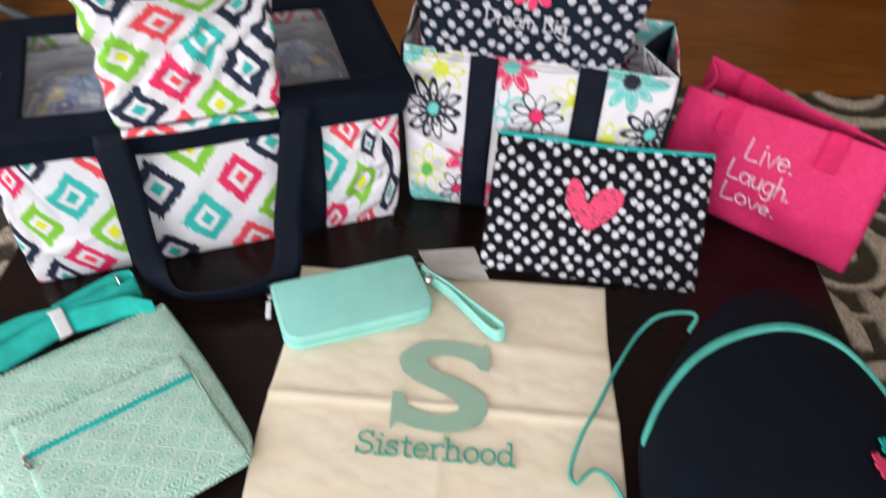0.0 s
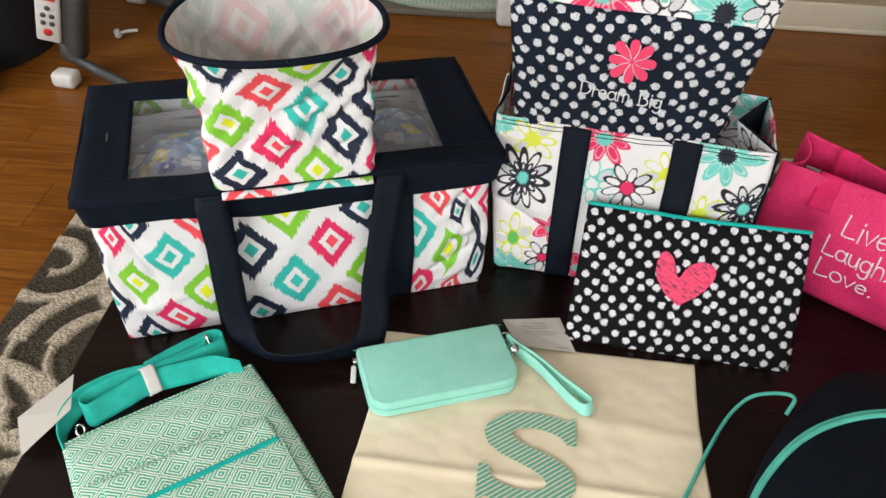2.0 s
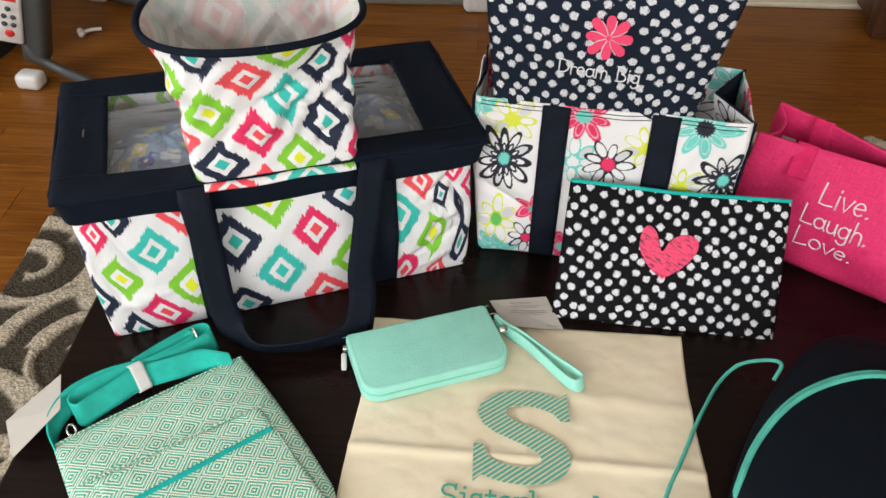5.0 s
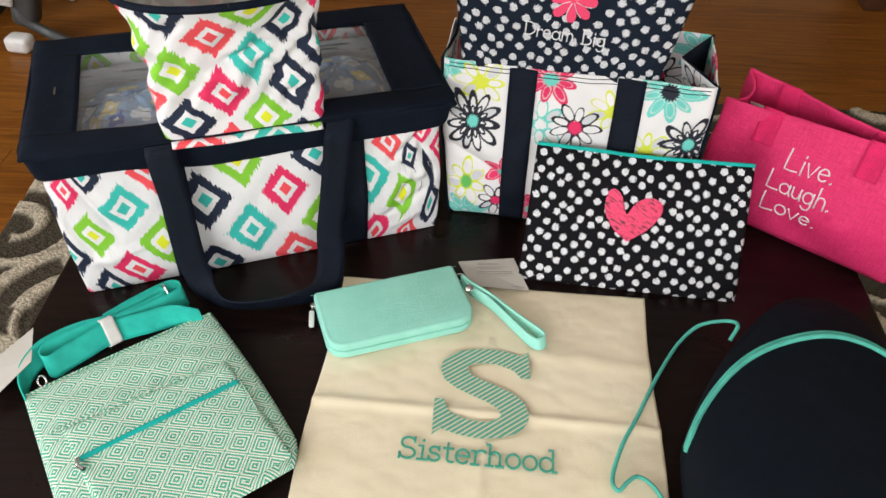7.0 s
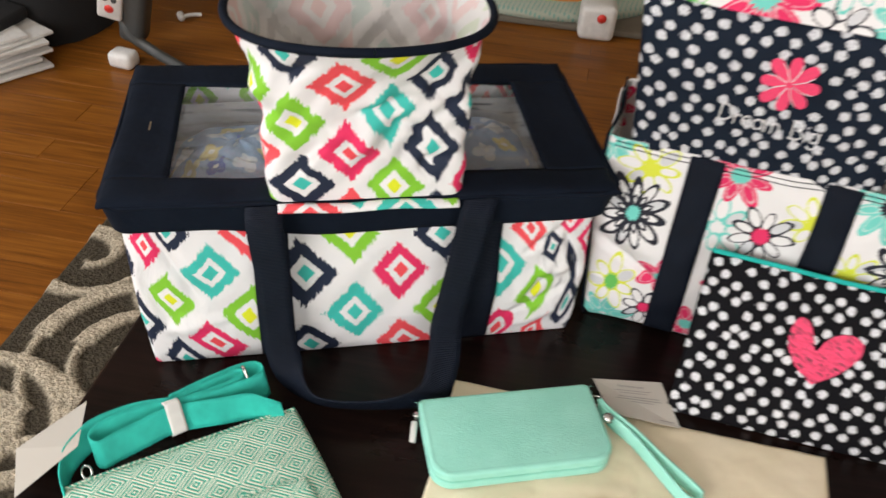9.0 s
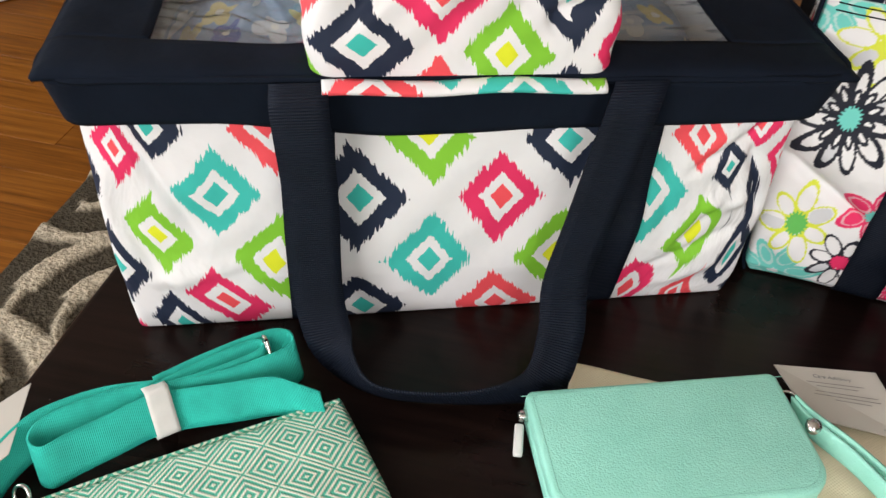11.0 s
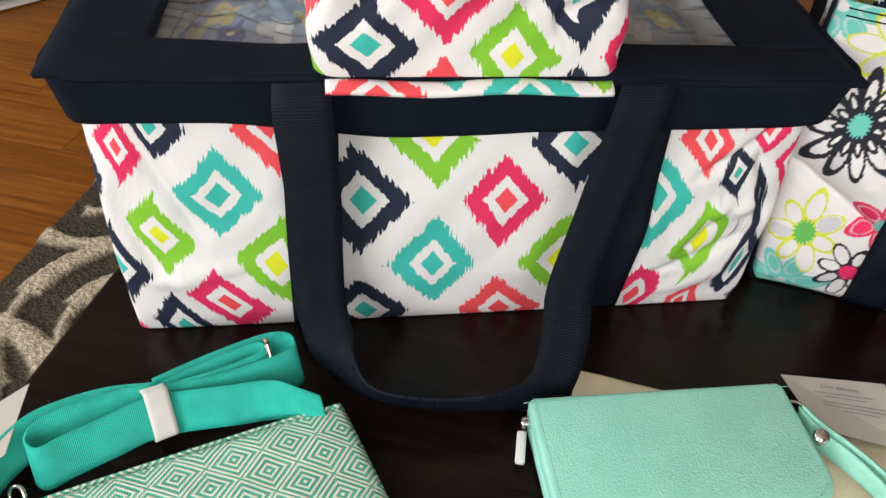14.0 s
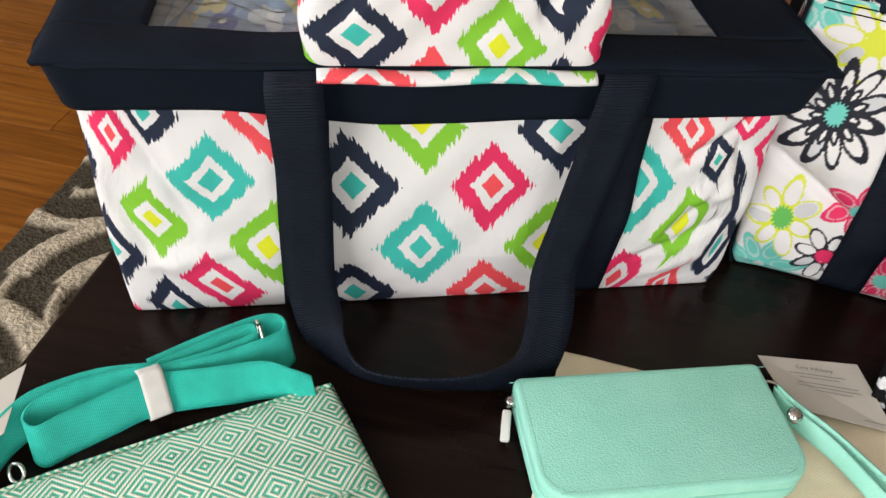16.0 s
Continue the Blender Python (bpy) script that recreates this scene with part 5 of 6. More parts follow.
flat_poly("lower_cover", rounded_rect(WW, WD, 0.021, 0.006), 0.0075, M_MINT, wallet, z=0.0, bevel=0.002)
flat_poly("zip_tape", rounded_rect(WW - 0.006, WD - 0.006, 0.019, 0.005), 0.004, M_MINT_EDGE, wallet, "mint zip tape", z=0.0073)
flat_poly("upper_cover", rounded_rect(WW, WD, 0.021, 0.006), 0.0085, M_MINT, wallet, z=0.011, bevel=0.003)
_st = [(x, y, 0.0194) for x, y in rounded_rect(WW - 0.009, WD - 0.009, 0.0175, 0.004)]
tube("seam", _st + _st[:1], 0.00035, M_MINT_EDGE, wallet, n=260, sides=4)
boxed("zip_slider", (-WW / 2 - 0.006, -WW / 2 + 0.002, 0.030, 0.037, 0.006, 0.013), M_METAL, wallet, "small metal slider", bevel=0.002)
boxed("zip_pull", (-0.003, 0.003, -0.022, 0.0, -0.002, 0.002), M_PAPER, wallet, "white wrapped zip pull", bevel=0.0014, m=pose(-WW / 2 - 0.005, 0.030, 0.006, 12, 0, -14))
tube("clasp_ring", [(WW / 2 + 0.006 + 0.006 * math.cos(a), 0.030 + 0.006 * math.sin(a), 0.010) for a in np.linspace(0, 2 * math.pi, 14)], 0.0011, M_METAL, wallet, "metal ring", n=40, sides=6)


def in_wallet(p):
    return tuple(wallet.matrix_world.inverted() @ Vector(p))


_ws = [(0.146, 1.010, 0.466), (0.160, 0.996, 0.466), (0.185, 0.978, 0.467), (0.213, 0.950, 0.468), (0.236, 0.928, 0.468), (0.247, 0.924, 0.468), (0.253, 0.932, 0.468), (0.246, 0.940, 0.468), (0.216, 0.962, 0.467), (0.185, 0.986, 0.467), (0.160, 1.001, 0.467), (0.148, 1.011, 0.467)]
ribbon("wrist_strap", [in_wallet(p) for p in _ws], (0.05, 0.55, 0.85), 0.014, 0.0022, M_MINT, wallet, n=90)
bm = bmesh.new()
bmesh.ops.create_cone(bm, cap_ends=True, segments=20, radius1=0.0055, radius2=0.0045, depth=0.003)
_sn = part("snap_button", bm, M_METAL, wallet, "round metal snap")
_sn.matrix_local = Matrix.Translation(in_wallet((0.158, 0.990, 0.475))) @ pose(0, 0, 0, 35, 0, 0)


M_CARD = plain_fabric("matte_tag_card", (0.56, 0.53, 0.48), 0.7, 900.0, 0.05)
M_INK_FAINT = simple("faint_grey_print", (0.22, 0.21, 0.20), 0.7)


def card(name, corners, label, bars):
    """A printed hang tag with four corners given in the world, lying nearly flat."""
    th = thing(name, label, "tag", None)
    bm = bmesh.new()
    f = bm.faces.new([bm.verts.new(c) for c in corners])
    r = bmesh.ops.extrude_face_region(bm, geom=[f])
    bmesh.ops.translate(bm, vec=(0, 0, 0.0006), verts=[v for v in r["geom"] if isinstance(v, bmesh.types.BMVert)])
    part("card", bm, M_CARD, th, smooth=False)
    a, b, c, d = (Vector(p) for p in corners)
    for u0, u1, v in bars:
        bm = bmesh.new()
        quad = []
        for u, w in ((u0, v - 0.006), (u1, v - 0.006), (u1, v + 0.006), (u0, v + 0.006)):
            quad.append(bm.verts.new((a.lerp(b, u)).lerp(d.lerp(c, u), w) + Vector((0, 0, 0.0011))))
        bm.faces.new(quad)
        part("printed_line", bm, M_INK_FAINT, th, smooth=False)
    return th


_tag = card("hang_tag", [(0.135, 1.052, 0.457), (0.203, 1.070, 0.459), (0.228, 1.017, 0.458), (0.159, 1.007, 0.463)], "white printed care tag tied to the wallet", [(0.22, 0.78, 0.28), (0.30, 0.70, 0.34), (0.25, 0.85, 0.44), (0.22, 0.86, 0.50), (0.40, 0.75, 0.56), (0.72, 0.95, 0.92)])
writing("lettering", "Care Advisory", 0.008, M_INK, _tag, pose(0.1735, 1.0515, 0.4605, 0, 0, 12), width=0.026, depth=0.0001)
card("hang_tag", [(-0.346, 0.778, 0.456), (-0.312, 0.838, 0.470), (-0.283, 0.787, 0.478), (-0.311, 0.733, 0.460)], "white printed tag tied to the aqua crossbody bag", [(0.30, 0.70, 0.30), (0.2, 0.8, 0.42), (0.25, 0.75, 0.50), (0.2, 0.8, 0.58)])

# ---- the aqua crossbody bag ----
xb_a = 46.0
crossbody = thing("crossbody_bag", "flat aqua crossbody bag in a woven diamond pattern", "bag", turned(-0.205, 0.830, TOP, xb_a))
XW, XH = 0.219, 0.240
_xbody, _ = cushion("panel", XW, XH, 0.010, M_WEAVE, crossbody, nu=70, nv=70, taper=-0.06, seed=0.9)
_xbody.data.transform(Matrix(((1, 0, 0.06, -0.06 * XH), (0, 1, 0, 0), (0, 0, 1, 0), (0, 0, 0, 1))))
_xbody.matrix_local = pose(0, -XH, 0.0105) @ pose(0, 0, 0, -90) @ pose(0, 0, 0, 0, 0, 0)
_co = np.empty(len(_xbody.data.vertices) * 3, np.float32)
_xbody.data.vertices.foreach_get("co", _co)
_co = _co.reshape(-1, 3)
_co[:, 0] -= np.sign(_co[:, 0]) * 0.016 * np.clip(1 - _co[:, 2] / 0.035, 0, 1) ** 2 * np.clip(np.abs(_co[:, 0]) / 0.1, 0, 1) ** 3
_co[:, 0] += 0.004 * np.sin(np.pi * _co[:, 2] / XH) * np.clip(_co[:, 0] / 0.1, 0, 1)
_xbody.data.vertices.foreach_set("co", _co.reshape(-1))


def _pocket(U, V):
    lift = np.clip(np.minimum(np.minimum(U + 0.089, 0.087 - U), np.minimum(-0.078 - V, V + 0.230)) / 0.005, 0, 1)
    fall = np.clip((V + 0.230) / 0.152, 0, 1)
    return U, V - 0.07 * U * fall, 0.0165 + 0.0056 * np.clip(1 - (U / 0.125) ** 4, 0, 1) * np.sqrt(lift) * np.clip((V + 0.240) / 0.05, 0, 1) + 0.0004 * np.sin(U * 90 + V * 60)


surf("pocket", _pocket, np.linspace(-0.089, 0.087, 90), np.linspace(-0.230, -0.078, 80), M_WEAVE, crossbody, "raised front pocket in the same weave", thick=0.001, lengths=(lambda U, V: U, lambda U, V: V + 0.24 - 0.07 * U))
ribbon("zip", [(-0.084, -0.1190, 0.0222), (-0.03, -0.1195, 0.0232), (0.03, -0.1195, 0.0232), (0.083, -0.1190, 0.0224)], (0, 1, 0), 0.0055, 0.0016, M_ZIP_TEAL, crossbody, "teal zip pocket")
tube("zip_pull", [(-0.085, -0.119, 0.0240), (-0.088, -0.126, 0.0248), (-0.085, -0.134, 0.0240)], 0.0022, M_METAL, crossbody, "metal zip pull", n=14)
tube("seam", [(-0.098, -0.0710, 0.0190), (-0.05, -0.0740, 0.0214), (0.05, -0.0812, 0.0216), (0.097, -0.0850, 0.0186)], 0.0010, M_WEAVE, crossbody, "stitched seam", n=30, sides=4)
tube("side_seam", [(0.086, -0.113, 0.0210), (0.084, -0.15, 0.0208), (0.080, -0.19, 0.0198), (0.078, -0.215, 0.0165)], 0.0009, M_WEAVE, crossbody, "stitched pocket edge", n=30, sides=4)
ribbon("top_binding", [(-0.105, -0.001, 0.0105), (-0.05, 0.0005, 0.0105), (0.05, 0.0005, 0.0105), (0.105, -0.001, 0.0105)], (0, 0.1, 1), 0.005, 0.0014, M_WEAVE, crossbody)


def in_x(p):
    return tuple(crossbody.matrix_world.inverted() @ Vector(p))


_up3 = (-0.46, 0.42, 0.78)
_inx = crossbody.matrix_world.inverted().to_3x3()


def dir_x(p):
    return tuple(_inx @ Vector(p))


STRAP = 0.0258
_loops = [
    [(-0.136, 0.893, 0.463), (-0.150, 0.891, 0.466), (-0.168, 0.889, 0.467), (-0.190, 0.875, 0.467), (-0.227, 0.850, 0.467), (-0.245, 0.826, 0.466), (-0.258, 0.806, 0.466), (-0.266, 0.793, 0.466), (-0.277, 0.796, 0.466), (-0.277, 0.811, 0.467), (-0.258, 0.838, 0.467), (-0.233, 0.858, 0.467)],
    [(-0.236, 0.861, 0.467), (-0.215, 0.893, 0.467), (-0.192, 0.922, 0.467), (-0.178, 0.929, 0.467), (-0.170, 0.921, 0.467), (-0.177, 0.907, 0.467), (-0.199, 0.882, 0.467), (-0.230, 0.855, 0.467)],
    [(-0.232, 0.857, 0.467), (-0.212, 0.889, 0.467), (-0.196, 0.911, 0.467), (-0.188, 0.914, 0.467), (-0.187, 0.906, 0.467), (-0.203, 0.884, 0.467), (-0.231, 0.855, 0.467)],
    [(-0.232, 0.860, 0.467), (-0.260, 0.842, 0.467), (-0.282, 0.817, 0.467), (-0.289, 0.799, 0.466), (-0.290, 0.778, 0.464), (-0.282, 0.760, 0.461), (-0.272, 0.748, 0.460)],
]
for _l in _loops:
    ribbon("strap", [in_x(p) for p in _l], [dir_x(_up3)] * len(_l), STRAP, 0.0018, M_WEB_TEAL, crossbody, n=110, label="aqua webbing strap")
_bc3, _bw, _bm = np.array([-0.228, 0.852, 0.4675]), np.array([-0.46, 0.42, 0.78]), np.array([0.608, -0.484, 0.619])
_ring = [_bc3 + _bw * w + _bm * m for w, m in ((0.0, -0.0125), (-0.0145, -0.0060), (-0.0152, 0.0), (-0.0138, 0.0072), (0.0, 0.0078), (0.0132, 0.0072), (0.0150, 0.0), (0.0145, -0.0110), (0.0, -0.0125))]
ribbon("paper_band", [in_x(p) for p in _ring], dir_x((0.62, 0.78, 0.0)), 0.0145, 0.0006, M_PAPER, crossbody, "white paper band round the strap", n=60)
tube("slider", [in_x(_sl + _bw * w + _bm * m) for _sl in [np.array([-0.183, 0.911, 0.469])] for w, m in ((0.0155, 0.003), (0.0155, -0.004), (-0.0155, -0.004), (-0.0155, 0.003), (0.0155, 0.003))], 0.0015, M_METAL, crossbody, "metal strap slider", n=60, sides=6)
tube("strap_ring", [in_x((-0.268 + 0.005 * math.cos(a), 0.774 + 0.003 * math.sin(a), 0.464 + 0.005 * math.sin(a))) for a in np.linspace(0, 2 * math.pi, 12)], 0.0013, M_METAL, crossbody, "metal strap ring", n=40, sides=6)

# ---- the navy drawstring bag ----
cinch = thing("drawstring_bag", "stuffed navy drawstring bag with mint piping lying on the table", "bag", pose(0.533, 0.815, TOP))


def _mound(U, V):
    a, t = U, V
    rx, ry = 0.131 - 0.035 * np.clip(np.sin(a), 0, 1) ** 2, 0.205
    c, s = np.cos(a), np.sin(a)
    q = (np.abs(c) ** 2.6 + np.abs(s) ** 2.6) ** (-1 / 2.6)
    rr = np.sin(t)
    z = 0.100 * np.cos(t) ** 0.8
    bulge = 1 + 0.06 * np.sin(2 * t)
    x, y = rx * c * q * rr * bulge, ry * s * q * rr * bulge
    far = np.clip(y / ry, 0, 1)
    x = x * (1 - 0.30 * far) + 0.018 * far
    y = y + 0.014 * far
    return x, y, z + ripple(x, y, z, 0.0016, 0.045, 5.0) * np.sin(t) + 0.002


_sack = surf("body", _mound, np.linspace(0, 2 * np.pi, 120, endpoint=False), np.linspace(0.0, np.pi / 2, 50), M_NAVY_SHINE, cinch, wrap=True, lengths=(lambda U, V: _mound(U, V)[0], lambda U, V: _mound(U, V)[1]))
_tree = BVHTree.FromPolygons([v.co[:] for v in _sack.data.vertices], [p.vertices[:] for p in _sack.data.polygons])
_pip = []
for _x, _y in glide([(-0.137, -0.040), (-0.128, -0.005), (-0.112, 0.030), (-0.088, 0.062), (-0.058, 0.086), (-0.020, 0.101), (0.018, 0.108), (0.055, 0.100), (0.085, 0.080), (0.108, 0.050)], 40):
    _hit = _tree.ray_cast(Vector((_x, _y, 0.5)), Vector((0, 0, -1)))[0]
    if _hit:
        _pip.append((_hit.x, _hit.y, _hit.z + 0.001))
for _o, _r in ((0.0, 0.0030), (0.0055, 0.0026)):
    tube("piping", [(x, y + _o, z + 0.0006 - _o * 0.25) for x, y, z in _pip], _r, M_CORD, cinch, "mint piping", n=120, sides=8)
tube("cord_end", [(_pip[1][0] + 0.002, _pip[1][1] + 0.012, _pip[1][2] + 0.006), (_pip[1][0] + 0.010, _pip[1][1] + 0.006, _pip[1][2] + 0.010), (_pip[1][0] + 0.012, _pip[1][1] - 0.006, _pip[1][2] + 0.009)], 0.0024, M_CORD, cinch, "frayed cord end", n=16)
for _fx, _fy, _m in ((0.066, -0.045, M_ST_PINK), (0.078, -0.024, M_ZIP_TEAL)):
    _z = _tree.ray_cast(Vector((_fx, _fy, 0.5)), Vector((0, 0, -1)))[0].z
    _f = flat_poly("stitched_flower", daisy_outline(0.014, 7), 0.0012, _m, cinch, "small stitched flower")
    _f.matrix_local = pose(_fx, _fy, _z + 0.002, 0, 35, 0)
_cord = [(0.448, 0.935, 0.505), (0.455, 0.950, 0.515), (0.445, 0.968, 0.500), (0.425, 0.985, 0.470), (0.405, 0.968, 0.455), (0.385, 0.925, 0.4545), (0.374, 0.897, 0.4545), (0.358, 0.852, 0.4555), (0.344, 0.815, 0.460), (0.336, 0.785, 0.460), (0.334, 0.765, 0.460), (0.340, 0.756, 0.461), (0.348, 0.766, 0.462), (0.358, 0.776, 0.460), (0.372, 0.770, 0.459), (0.384, 0.755, 0.456), (0.392, 0.735, 0.455)]
_ci = cinch.matrix_world.inverted()
tube("cord", [tuple(_ci @ Vector(p)) for p in _cord], 0.0022, M_CORD, cinch, "mint drawstring cord", n=140)

# ---- the far floor: baby seat, mat, papers ----
swing = thing("baby_swing", "grey baby swing frame with a control panel and white feet", "baby swing", pose(-1.27, 2.2, 0))
tube("frame_tube", [(0.04, 0.09, 0.85), (0.03, 0.05, 0.42), (0.02, 0.03, 0.20), (0.02, 0.0, 0.09), (0.08, 0.01, 0.035), (0.20, -0.04, 0.03), (0.45, -0.16, 0.03)], 0.014, M_GREY_PLASTIC, swing, n=70, sides=10)
tube("frame_tube", [(-0.05, 0.62, 0.8), (-0.06, 0.55, 0.3), (-0.03, 0.5, 0.05), (0.3, 0.45, 0.03)], 0.014, M_GREY_PLASTIC, swing, n=50, sides=10)
for _x, _y in ((0.03, -0.045), (-0.055, 0.52)):
    boxed("foot", (_x - 0.035, _x + 0.035, _y - 0.025, _y + 0.03, 0.0, 0.045), M_WHITE_PLASTIC, swing, "white rubber foot", bevel=0.014, seg=3)
_house = boxed("motor_housing", (-0.03, 0.038, -0.03, 0.04, 0.0, 0.24), M_GREY_PLASTIC, swing, bevel=0.02, seg=3, m=pose(0.012, 0.03, 0.045, 10, 17, 8))
_pan = boxed("control_panel", (-0.032, 0.032, -0.008, 0.008, 0.0, 0.17), M_WHITE_PLASTIC, _house, "white control panel with buttons", bevel=0.0075, m=pose(-0.045, -0.040, 0.075, 0, 0, 10))
for _x, _z, _r, _m in ((0, 0.035, 0.013, M_RED), (-0.011, 0.065, 0.008, M_GREY_PLASTIC), (0.011, 0.065, 0.008, M_GREY_PLASTIC), (-0.011, 0.09, 0.008, M_GREY_PLASTIC), (0.011, 0.09, 0.008, M_GREY_PLASTIC), (0, 0.115, 0.008, M_GREY_PLASTIC)):
    bm = bmesh.new()
    bmesh.ops.create_cone(bm, cap_ends=True, segments=14, radius1=_r, radius2=_r * 0.8, depth=0.004)
    _b = part("button", bm, _m, _pan, "" if _m is M_GREY_PLASTIC else "lit red power button")
    _b.matrix_local = pose(_x, -0.009, _z, 90)
boxed("name_plate", (-0.02, 0.02, -0.0095, -0.008, 0.14, 0.15), M_RED, _pan, "red plate", bevel=0)


def heap(name, m, rx, ry, h, material, label, category, seed):
    def place(U, V):
        k = 1 + 0.18 * np.sin(3 * U + seed) + 0.1 * np.sin(5 * U + 2 * seed)
        x, y = rx * k * np.cos(U) * np.sin(V), ry * k * np.sin(U) * np.sin(V)
        return x, y, h * np.cos(V) ** 0.6 * (1 + 0.12 * np.sin(9 * x + seed) * np.sin(11 * y)) + 0.002

    ob = surf(name, place, np.linspace(0, 2 * np.pi, 60, endpoint=False), np.linspace(0, np.pi / 2, 24), material, wrap=True)
    ob.matrix_world = m
    return tagged(ob, label, category)


heap("draped_blanket", pose(-1.05, 3.15, 0, 0, 0, 10), 0.55, 0.32, 0.5, M_TAUPE, "taupe blanket draped in a heap on the floor", "blanket", 0.4)
heap("dark_bag", pose(-1.81, 2.47, 0), 0.34, 0.5, 0.55, M_BLACK, "soft black bag slumped on the wooden floor", "bag", 2.0)
papers = thing("paper_stack", "untidy stack of white papers and a black folder on the floor", "papers", pose(-1.62, 2.02, 0, 0, 0, -24))
for _k in range(9):
    boxed("sheet", (-0.16, 0.16, -0.13, 0.13, 0.004 + _k * 0.011, 0.012 + _k * 0.011), M_BLACK if _k == 5 else M_PAPER, papers, "black folder" if _k == 5 else "", bevel=0.001, m=pose(random.uniform(-0.02, 0.03), random.uniform(-0.03, 0.03), 0, 0, 0, random.uniform(-14, 14)))
boxed("folder", (-0.11, 0.13, -0.09, 0.09, 0.105, 0.14), M_BLACK, papers, "black folder", bevel=0.01, m=pose(-0.03, 0.03, 0, 4, 6, 20))

bit = thing("small_toy", "small white toy bone lying on the wooden floor", "toy", pose(-1.235, 2.487, 0.010, 0, 0, 40))
tube("stem", [(-0.025, 0, 0), (0, 0.002, 0.002), (0.03, 0, 0.0)], 0.006, M_WHITE_PLASTIC, bit, n=12)
for _x, _y in ((-0.03, 0.010), (-0.03, -0.012)):
    bm = bmesh.new()
    bmesh.ops.create_icosphere(bm, subdivisions=2, radius=0.011)
    part("knob", bm, M_WHITE_PLASTIC, bit).matrix_local = pose(_x, _y, 0.002)


def mat_material():
    n = Nodes("play_mat_cotton")
    x, y, z = n.split(n.obj())
    r = n.math("SQRT", n.math("ADD", n.math("MULTIPLY", x, x), n.math("MULTIPLY", y, y)))
    dots = n.math("LESS_THAN", n.voronoi(n.obj(), 70.0, 0.0, dims="2D")[0], 0.28)
    edge = n.mix(dots, (0.40, 0.44, 0.36), (0.22, 0.38, 0.32))
    rx = n.math("ADD", x, -0.10)
    ry = n.math("ADD", y, 0.22)
    ring = n.math("SQRT", n.math("ADD", n.math("MULTIPLY", rx, rx), n.math("MULTIPLY", ry, ry)))
    inner = n.mix(n.math("LESS_THAN", ring, 0.13), (0.42, 0.55, 0.20), (0.70, 0.26, 0.05))
    inner = n.mix(n.math("LESS_THAN", ring, 0.10), inner, (0.66, 0.62, 0.50))
    inner = n.mix(n.math("LESS_THAN", ring, 0.055), inner, (0.05, 0.04, 0.035))
    c = n.mix(n.math("GREATER_THAN", r, 0.37), inner, edge)
    return n.done(c, 0.9, n.bump(n.noise(n.obj(), 30.0), 0.5, 0.01))


M_MAT = mat_material()
bm = bmesh.new()
bmesh.ops.create_cone(bm, cap_ends=True, segments=72, radius1=0.47, radius2=0.455, depth=0.024)
play_mat = part("play_mat", bm, M_MAT)
play_mat.matrix_world = pose(-0.36, 3.35, 0.034)
tagged(play_mat, "round padded play mat in green and orange cotton", "mat")
_under = boxed("floor_cloth", (-0.75, 0.62, -0.62, 0.5, 0.0005, 0.02), M_TAUPE, None, bevel=0.006, m=pose(-0.36, 3.50, 0, 0, 0, 8))
tagged(_under, "flat taupe cloth on the floor under the play mat", "cloth")
monitor = thing("white_device", "white plastic device with a red button on the floor", "device", pose(-0.10, 2.90, 0, 0, 0, 10))
boxed("body", (-0.055, 0.055, -0.045, 0.045, 0.0, 0.11), M_WHITE_PLASTIC, monitor, bevel=0.02, seg=3)
bm = bmesh.new()
bmesh.ops.create_cone(bm, cap_ends=True, segments=20, radius1=0.014, radius2=0.012, depth=0.006)
part("button", bm, M_RED, monitor, "round red button").matrix_local = pose(0.01, -0.047, 0.075, 90)

M_BROWN = simple("brown_stained_wood", (0.10, 0.040, 0.018), 0.45, 0, 0.1, 25, 0.4)
cabinet = thing("wooden_cabinet", "brown stained wooden cabinet standing at the wall", "cabinet", room(1.47, 2.86))
boxed("post", (0, 0.06, -0.10, -0.04, 0, 0.75), M_BROWN, cabinet, bevel=0.004)
boxed("post", (0.9, 0.96, -0.10, -0.04, 0, 0.75), M_BROWN, cabinet, bevel=0.004)
boxed("body", (0.012, 0.948, -0.036, 0.105, 0.03, 0.75), M_BROWN, cabinet, bevel=0.004)
boxed("rail", (0.061, 0.899, -0.085, -0.038, 0.05, 0.12), M_BROWN, cabinet, bevel=0.003)
boxed("top", (-0.02, 0.98, -0.12, 0.108, 0.751, 0.78), M_BROWN, cabinet, bevel=0.004)

# ---- the rug ----
RX0, RX1, RY0, RY1 = -0.695, 1.75, 0.0, 2.165


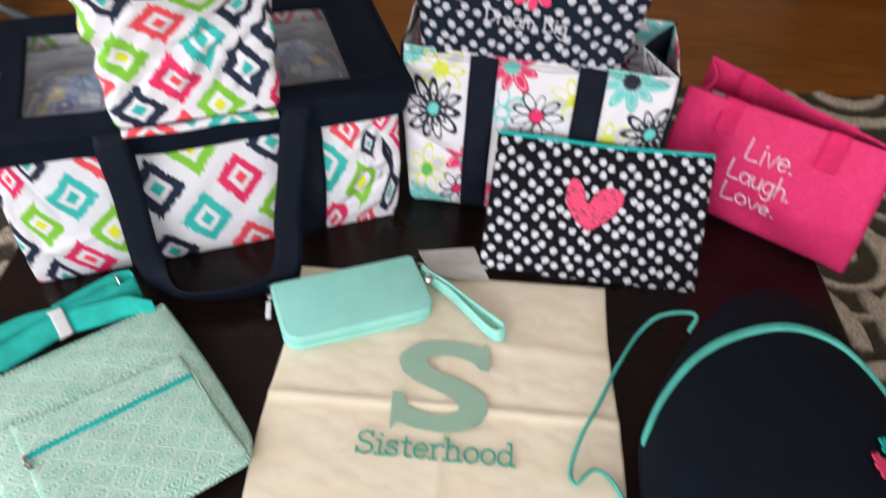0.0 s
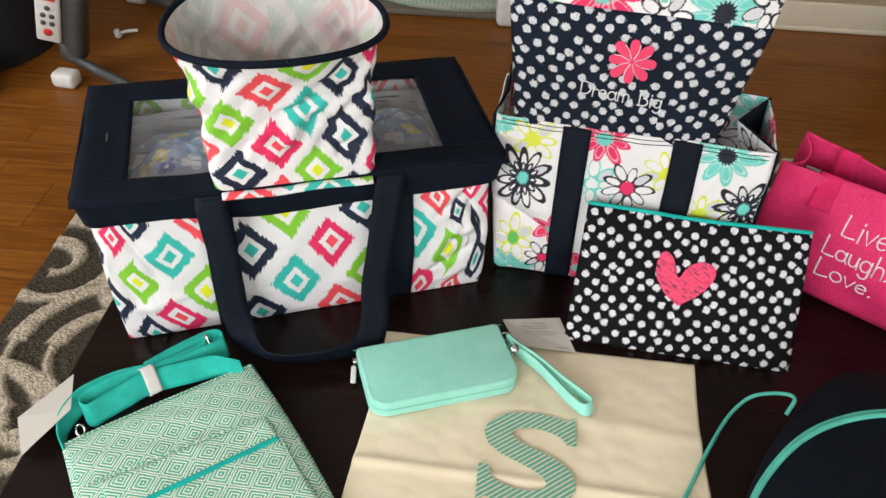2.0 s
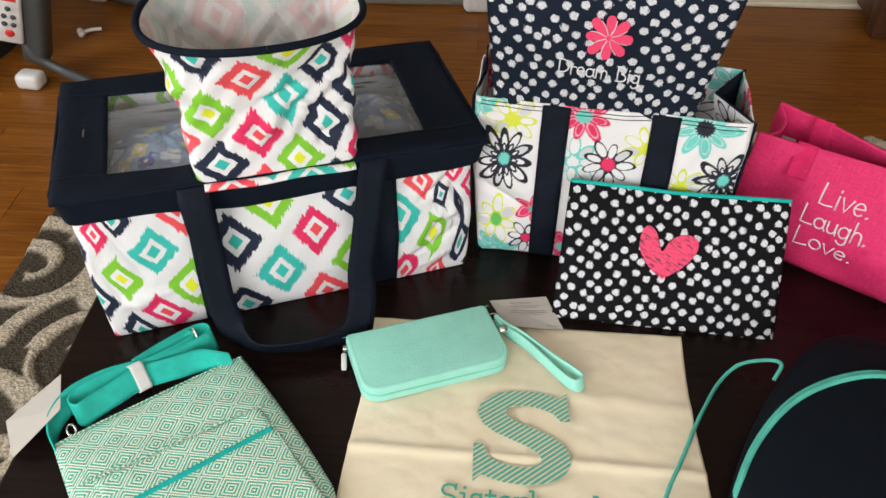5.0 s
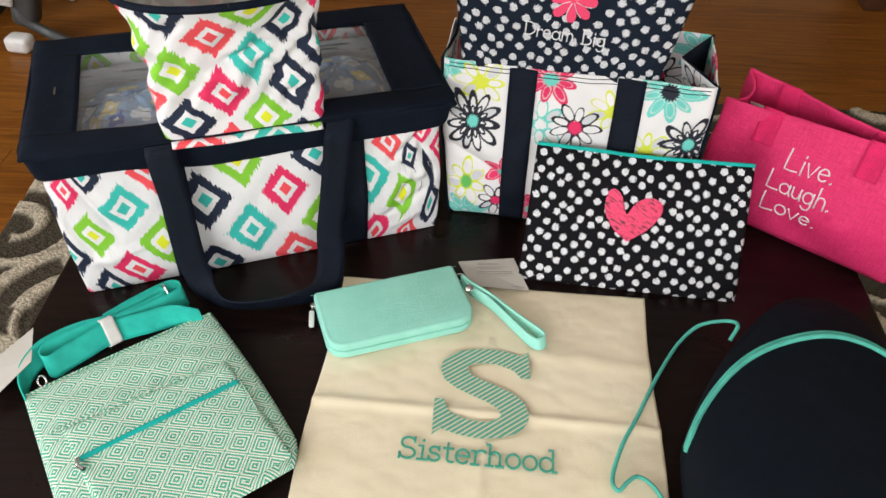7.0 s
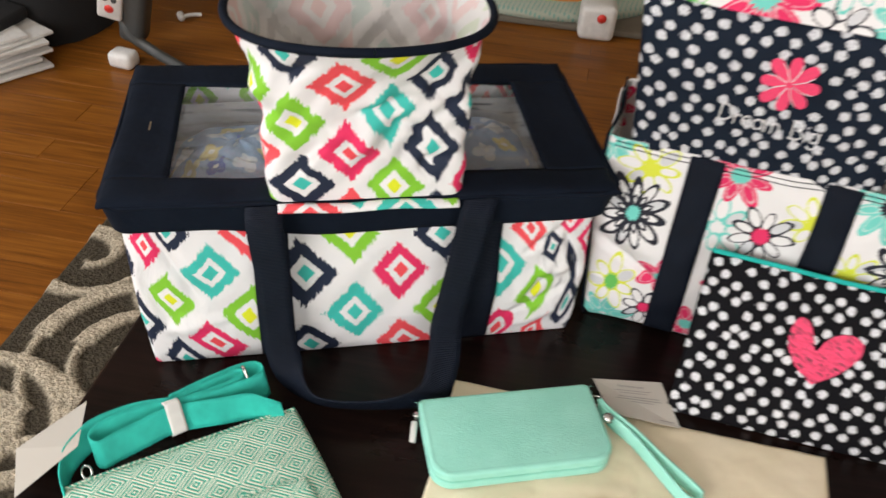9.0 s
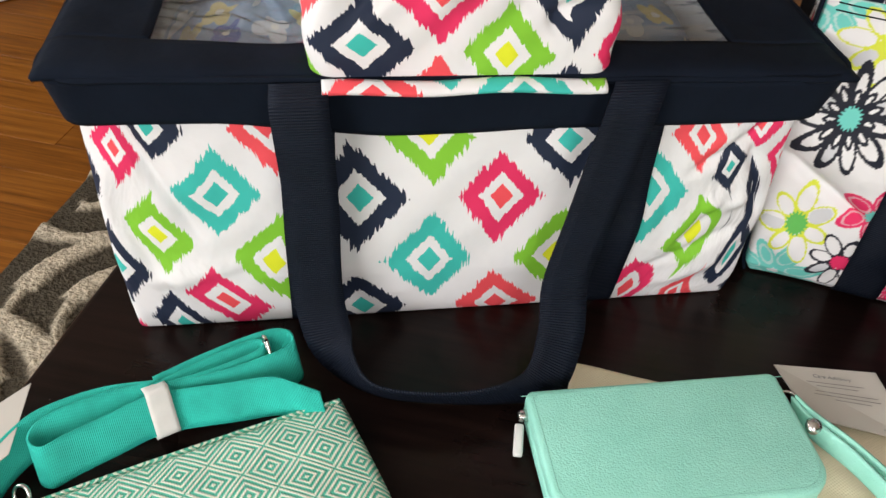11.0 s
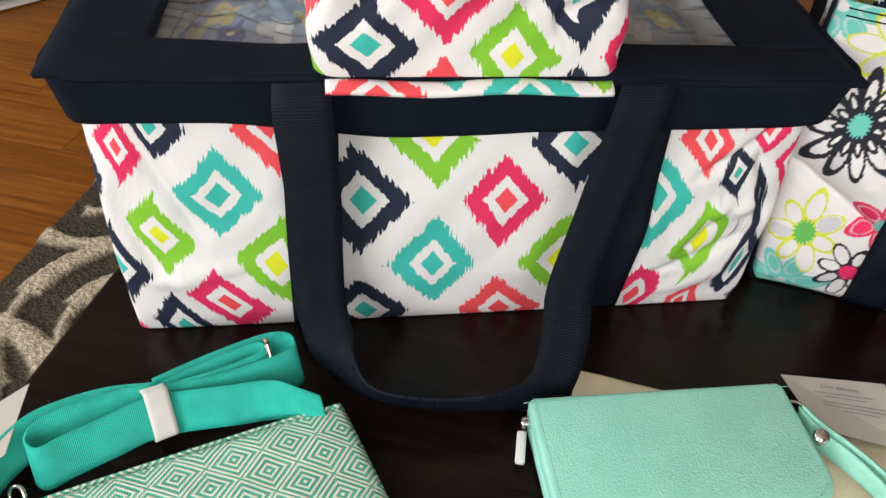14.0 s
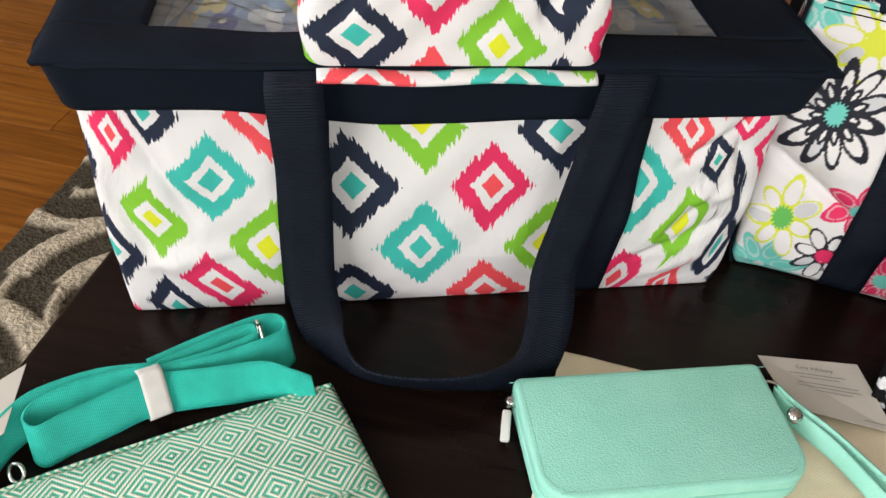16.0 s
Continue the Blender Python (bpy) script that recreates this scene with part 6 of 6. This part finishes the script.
def rug_swirl(X, Y):
    """1 where the pale scrolls run, 0 on the dark ground."""
    out = np.zeros_like(X)
    P = 0.44
    for flip in (0, 1):
        gx, gy = X + (0.22 if flip else 0.0), Y + (0.22 if flip else 0.0)
        i, j = np.floor(gx / P), np.floor(gy / P)
        x, y = gx - (i + 0.5) * P, gy - (j + 0.5) * P
        hand = np.where((i + j) % 2 == 0, 1.0, -1.0) * (1 if flip else -1)
        r, th = np.hypot(x, y), np.arctan2(y, x) * hand + i * 1.3 + j * 2.1 + flip
        arm = (th % (2 * np.pi)) / (2 * np.pi)
        gap = 0.078
        k = np.round(r / gap - arm)
        d = np.abs(r - (k + arm) * gap)
        ok = (k + arm > 0.35) & (k + arm < (2.6 if flip else 2.3))
        width = 0.0135 + 0.006 * np.sin(th * 1.5)
        out = np.maximum(out, np.where(ok & (r < 0.25), np.clip((width - d) / 0.005 + 0.5, 0, 1), 0))
        leaf = np.hypot((x * np.cos(i + j) + y * np.sin(i + j) - 0.17) / 0.075, (-x * np.sin(i + j) + y * np.cos(i + j)) / 0.028)
        out = np.maximum(out, np.clip((1 - leaf) * 4, 0, 1))
    return out


def rug_paint(U, V):
    s = rug_swirl(U, V)[..., None]
    g = (np.sin(U * 260) * np.sin(V * 310))[..., None]
    return s * np.array([0.66, 0.575, 0.44]) + (1 - s) * (np.array([0.082, 0.069, 0.050]) * (1 + 0.15 * g))


_rng = np.random.RandomState(3)


def rug_place(U, V):
    edge = np.clip(np.minimum(np.minimum(U - RX0, RX1 - U), np.minimum(V - RY0, RY1 - V)) / 0.012, 0, 1)
    return U, V, 0.001 + edge * (0.012 + 0.008 * rug_swirl(U, V) + 0.0035 * _rng.rand(*U.shape))


rug = surf("rug", rug_place, np.linspace(RX0, RX1, 400), np.linspace(RY0, RY1, 360), M_RUG, paint=rug_paint)
rug.matrix_world = room(0, 0)
tagged(rug, "grey-brown shag rug with pale scrolls under the table", "rug")

# ---- the wooden floor, plank by plank ----
floor = tagged(boxed("floor", (-3.1, 3.3, -1.9, 4.5, -0.12, -0.012), simple("dark_subfloor", (0.02, 0.012, 0.007), 0.9), bevel=0, m=room(0, 0)), "warm brown oak plank floor", "floor", kind="structure")
PLANK_W = 0.083
_meshes = {}


def plank_mesh(length):
    if length not in _meshes:
        bm = bmesh.new()
        box(bm, 0.0005, length - 0.0005, 0.0003, PLANK_W - 0.0003, -0.014, 0.0)
        top = [e for e in bm.edges if all(v.co.z > -0.001 for v in e.verts)]
        bmesh.ops.bevel(bm, geom=top, offset=0.0004, segments=1, affect="EDGES")
        me = bpy.data.meshes.new("plank")
        bm.to_mesh(me)
        bm.free()
        me.materials.append(M_PLANK)
        _meshes[length] = me
    return _meshes[length]


_rest_v, _rest_f = [], []
_y = -1.9
while _y < 4.45:
    _x = -3.05 - random.choice((0.0, 0.3, 0.6, 0.9))
    while _x < 3.25:
        _len = random.choice((0.75, 1.05, 1.35, 1.65))
        near = 0.9 < _y < 3.3 and -2.4 < _x < 1.9
        if near:
            _ob = new("plank", plank_mesh(_len))
            _ob.parent = floor
            _ob.matrix_local = pose(_x, _y, 0)
        else:
            _b = len(_rest_v)
            x0, x1, y0, y1 = max(_x, -3.08) + 0.0008, min(_x + _len, 3.28) - 0.0008, _y + 0.0003, _y + PLANK_W - 0.0003
            if x1 > x0:
                _rest_v += [(x0, y0, 0), (x1, y0, 0), (x1, y1, 0), (x0, y1, 0), (x0, y0, -0.011), (x1, y0, -0.011), (x1, y1, -0.011), (x0, y1, -0.011)]
                _rest_f += [(_b, _b + 1, _b + 2, _b + 3), (_b + 4, _b + 5, _b + 1, _b), (_b + 5, _b + 6, _b + 2, _b + 1), (_b + 6, _b + 7, _b + 3, _b + 2), (_b + 7, _b + 4, _b, _b + 3)]
        _x += _len
    _y += PLANK_W
_me = bpy.data.meshes.new("planks")
_me.from_pydata(_rest_v, [], _rest_f)
_o = link("planks", _me, M_PLANK, floor, smooth=False)
_o["kind"] = "stuff"
